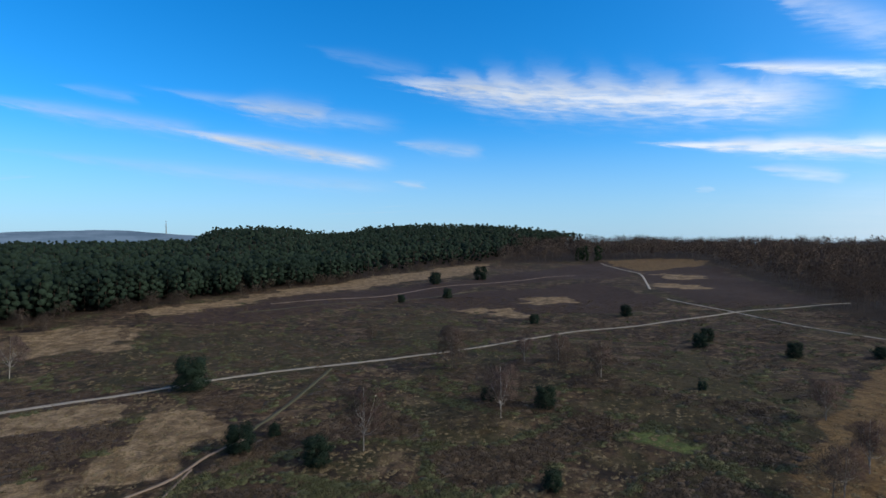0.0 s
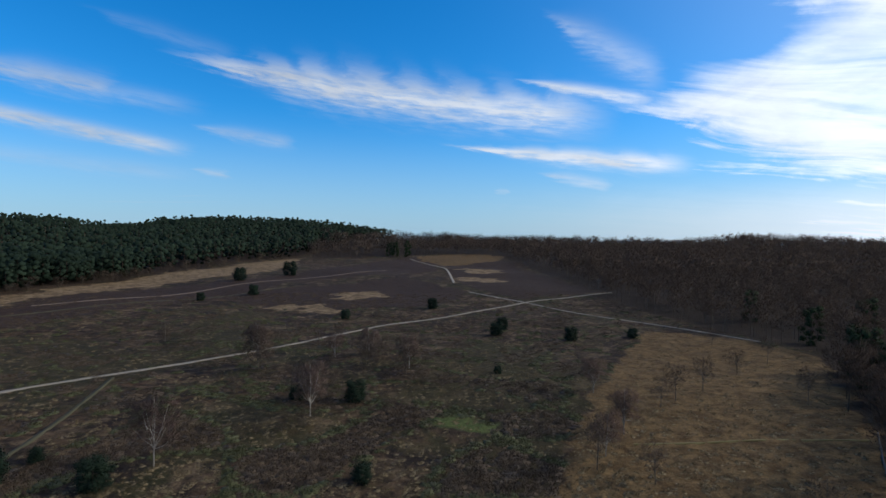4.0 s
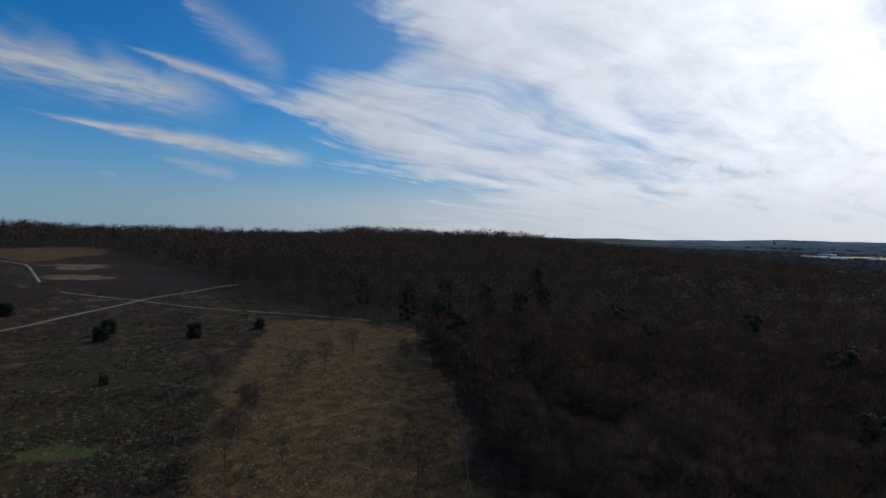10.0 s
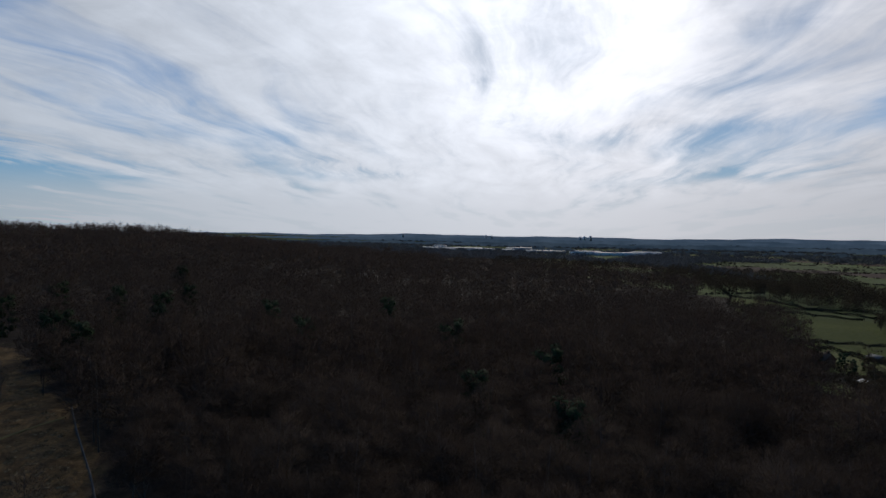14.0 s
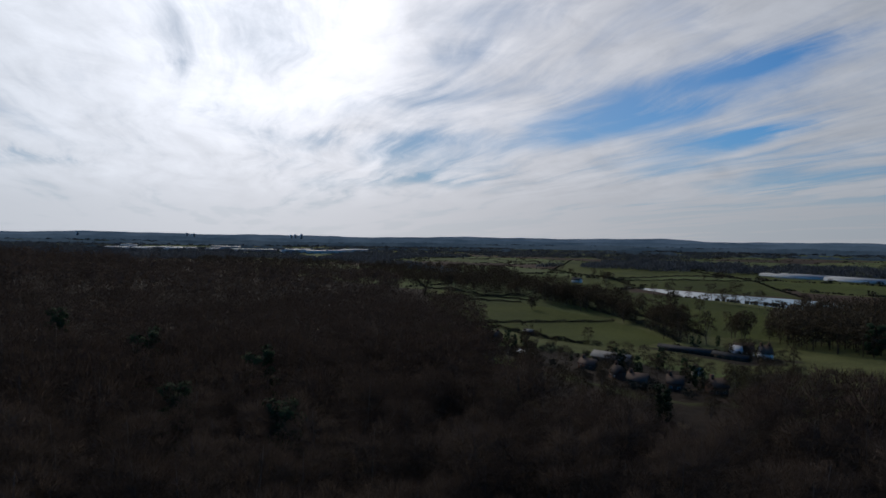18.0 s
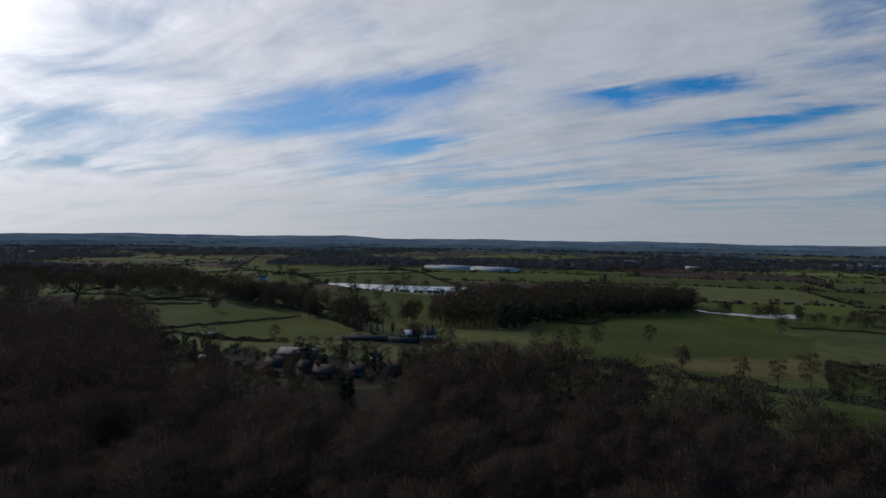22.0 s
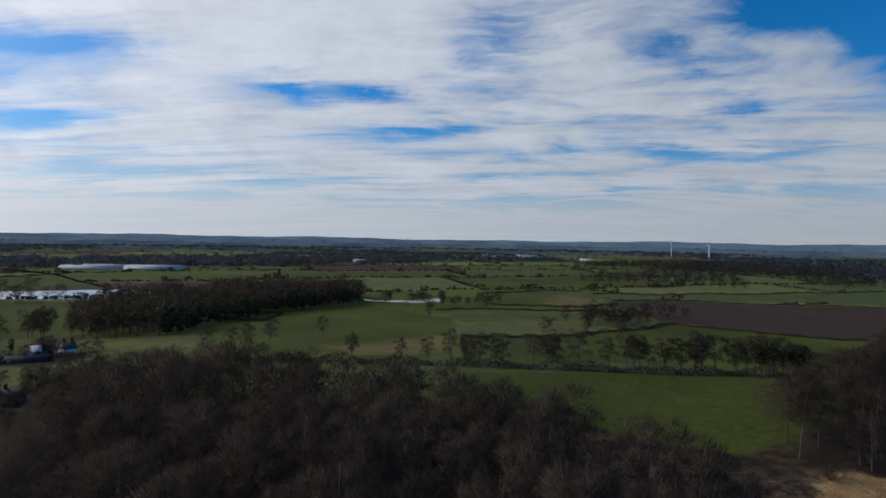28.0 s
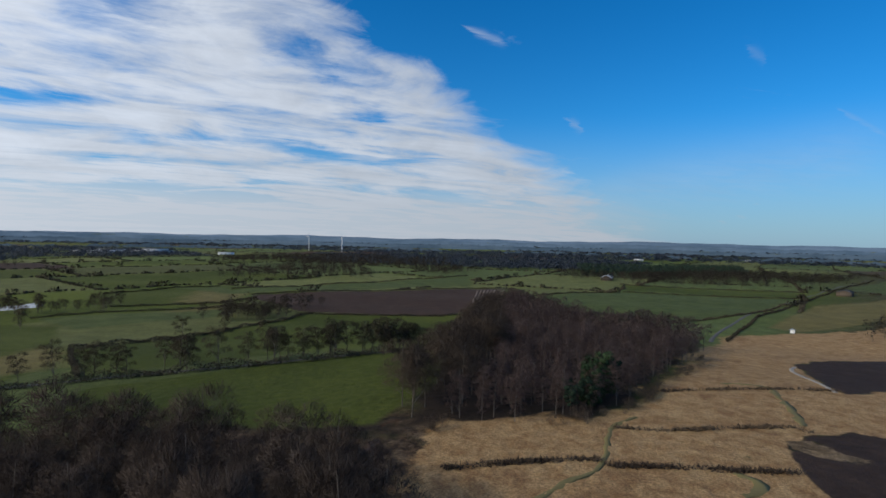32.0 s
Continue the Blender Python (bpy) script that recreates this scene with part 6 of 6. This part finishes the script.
spread("heather_tufts", "brown heather and dead bracken tufts on the heath", "heather", [tuft(300 + k, 34, 1.0, 0.26, 0.36, 0.035) for k in range(5)], (HEATHER,), spots[heather_k][:9500], 301, (0.3, 1.6))
grass_k = free & (straw_land | (clump < -0.4)) & ~dark_land
spread("dry_grass_tufts", "pale dry grass tussocks on the heath", "grass", [tuft(310 + k, 22, 0.6, 0.14, 0.42, 0.03) for k in range(5)], (TUSSOCK,), spots[grass_k][:9000], 302, (0.3, 1.1))
gorse_k = free & ~straw_land & ~dark_land & (np.abs(clump) < 0.25)
spread("gorse_tufts", "low dark green gorse and bramble on the heath", "gorse", [tuft(320 + k, 40, 0.95, 0.42, 0.38, 0.04) for k in range(4)], (GORSE,), spots[gorse_k][:3600], 303, (0.5, 1.4))

# low banks of dead bracken along old ditches
for k, line in enumerate([[(-69, -46), (-74, -42), (-79, -38), (-83, -34), (-91, -28)], [(-49, -59), (-58, -55), (-66, -51), (-70, -48)], [(-86, -56), (-92, -50), (-105, -44), (-116, -38), (-115, -34)], [(-120, -66), (-150, -52), (-165, -43)]]):
    b = Bag()
    rnd = np.random.RandomState(400 + k)
    p = along(line, 1500, 0.4, 401 + k)
    p = p[np.sin(p[:, 0] * 0.5) + rnd.uniform(-1, 1, len(p)) > -0.5]
    base = np.column_stack([p, land(p[:, 0], p[:, 1]) + rnd.uniform(0, 0.3, len(p))])
    b.put(*blades(rnd, base, rnd.normal(size=base.shape) * 0.7 + np.array([0, 0, 0.6]), 0.7 * rnd.uniform(0.5, 1.3, len(p)), 0.12))
    tagged(new("bracken_bank", mesh("bracken_bank", b, [HEATHER])), "low brown bank of bracken along an old ditch", "bracken", kind="stuff")

SCRUB = [bare_tree(330 + k, 5.0, 2.6, 10, 620, 0.45, 0.045, 0.05, 4, 10, 0, 0.4, 420) for k in range(4)]
scrub_spots = [(29, 125, 9.4), (7, 108, 8.8), (22, 138, 7.5), (-4, 140, 11.2), (4, 112, 4.0), (12, 120, 3.9), (-32, 184, 4.9), (-25, 185, 4.0), (1, 175, 4.3), (24, 135, 6.3), (31, 117, 3.3), (-3, 94, 1.9), (1, 94, 1.9), (-6, 95, 1.5), (-12, 132, 1.8), (-9, 129, 2.5), (42, 82, 2.5), (-37, 136, 2.7),
               (-132, 249, 7), (-103, 177, 4.5), (-110, 172, 4), (-82, 192, 4), (-28, 185, 4.5), (-34, 196, 5), (8, 185, 4), (27, 147, 6), (20, 188, 4), (-62, 436, 8), (-85, 378, 8), (-133, 314, 8), (-132, 184, 6), (-146, 184, 7), (-150, 190, 7), (-37, 259, 4), (13, 174, 4.5), (-120, 198, 5.5), (-138, 235, 6),
               (-100, 360, 7), (-50, 470, 8), (-30, 90, 2.2), (5, 96, 3.5), (-45, 170, 2.5), (45, 165, 3), (60, 140, 2.6), (-70, 150, 3), (-95, 140, 3.5), (20, 100, 2.6), (40, 95, 2.4), (-8, 120, 3), (34, 112, 2.8), (75, 120, 3), (-125, 150, 5), (-118, 122, 6), (100, 180, 3), (48, 190, 3), (-20, 230, 3.5), (40, 225, 3.5), (90, 215, 3)]
scrub = [thing_tree("scrub_bush", "leafless brown scrub bush on the heath", "bush", k, (BARK, SCRUB_TWIG), "heath scrub") for k in SCRUB]
for k, (x, y, h) in enumerate(scrub_spots):
    stand(scrub[k % 4], x, y, k * 1.7, h / 5.0)
for k, (x, y) in enumerate(along([(-172, 182), (-152, 215), (-138, 250), (-122, 296), (-100, 348), (-76, 408), (-32, 500), (10, 560)], 44, 3.0, 61)):
    stand(scrub[k % 4], x + 4, y - 4, k * 1.3, 0.8 + 0.9 * ((k * 37) % 10) / 10)
for k, (x, y) in enumerate(along([(-54, -74), (-65, -73), (-72, -66), (-93, -60), (-147, -75), (-205, -96)], 40, 0.9, 64)):
    stand(scrub[k % 4], x, y, k * 1.3, 0.3 + 0.35 * ((k * 37) % 10) / 10)
for p in scrub:
    drop(p)

# evergreens in and beside the bare wood
dark = [thing_tree("holly", "dark evergreen holly tree among leafless trees", "tree", pine_tree(340 + k, 11.0, 3.3, 20, 90, 0.6, 0.05, 0), (BARK, HOLLY), "woodland evergreens") for k in range(3)]
for k, (x, y, s) in enumerate([(178, 172, 1.1), (118, 80, 1.1), (128, 92, 1.2), (136, 100, 1.1), (189, 115, 1.2), (179, 94, 1.2), (171, 56, 1.2), (202, 23, 1.3), (137, -1, 1.2), (71, -16, 1.0), (257, 126, 1.3), (162, 133, 1.1), (139, 37, 1.1), (87, -4, 1.0), (195, 140, 1.2), (210, 100, 1.2), (150, 80, 1.1), (108, -20, 1.1), (121, 577, 1.4), (132, 567, 1.5), (115, 580, 1.3), (70, -85, 0.62), (87, -118, 0.5), (112, -118, 0.5), (100, -112, 0.4), (185, -112, 0.6), (178, -118, 0.6), (192, -116, 0.6), (-98, -70, 0.85), (-94, -67, 0.8), (-104, -71, 0.9)]):
    stand(dark[k % 3], x, y, k * 2.1, s)
for p in dark:
    drop(p)

# ---- from plan units to metres ----
def growth(r):
    """Metres to a plan unit at a plan distance: UNIT, and less towards the far hills, which are drawn closer than they lie."""
    r = np.maximum(np.asarray(r, float), 1e-6)
    return np.where(r < 1500, UNIT, (3000 + 2020 * (1 - np.exp(-(np.maximum(r, 1500) - 1500) / 1010))) / r)


def to_metres():
    sheets, grown = [], set()
    for ob in [o for o in scene.objects if o.type in ("MESH", "EMPTY")]:
        if ob.parent is None and ob.type == "MESH" and ob.matrix_basis == Matrix.Identity(4):
            sheets.append(ob)
            continue
        if ob.type == "MESH" and ob.data not in grown:
            grown.add(ob.data)
            ob.data.transform(Matrix.Scale(UNIT, 4))
        if ob.parent is None:
            p = ob.location.copy()
            k = float(growth(math.hypot(p.x, p.y)))
            ob.location = (p.x * k, p.y * k, EYE[2] + (p.z - EYE[2] / UNIT) * k)
            ob.scale = ob.scale * (k / UNIT)
    for ob in sheets:
        v = np.empty(len(ob.data.vertices) * 3, np.float32)
        ob.data.vertices.foreach_get("co", v)
        v = v.reshape(-1, 3)
        k = growth(np.hypot(v[:, 0], v[:, 1]))
        v = np.column_stack([v[:, 0] * k, v[:, 1] * k, EYE[2] + (v[:, 2] - EYE[2] / UNIT) * k])
        ob.data.vertices.foreach_set("co", v.astype(np.float32).ravel())
        ob.data.update()


to_metres()
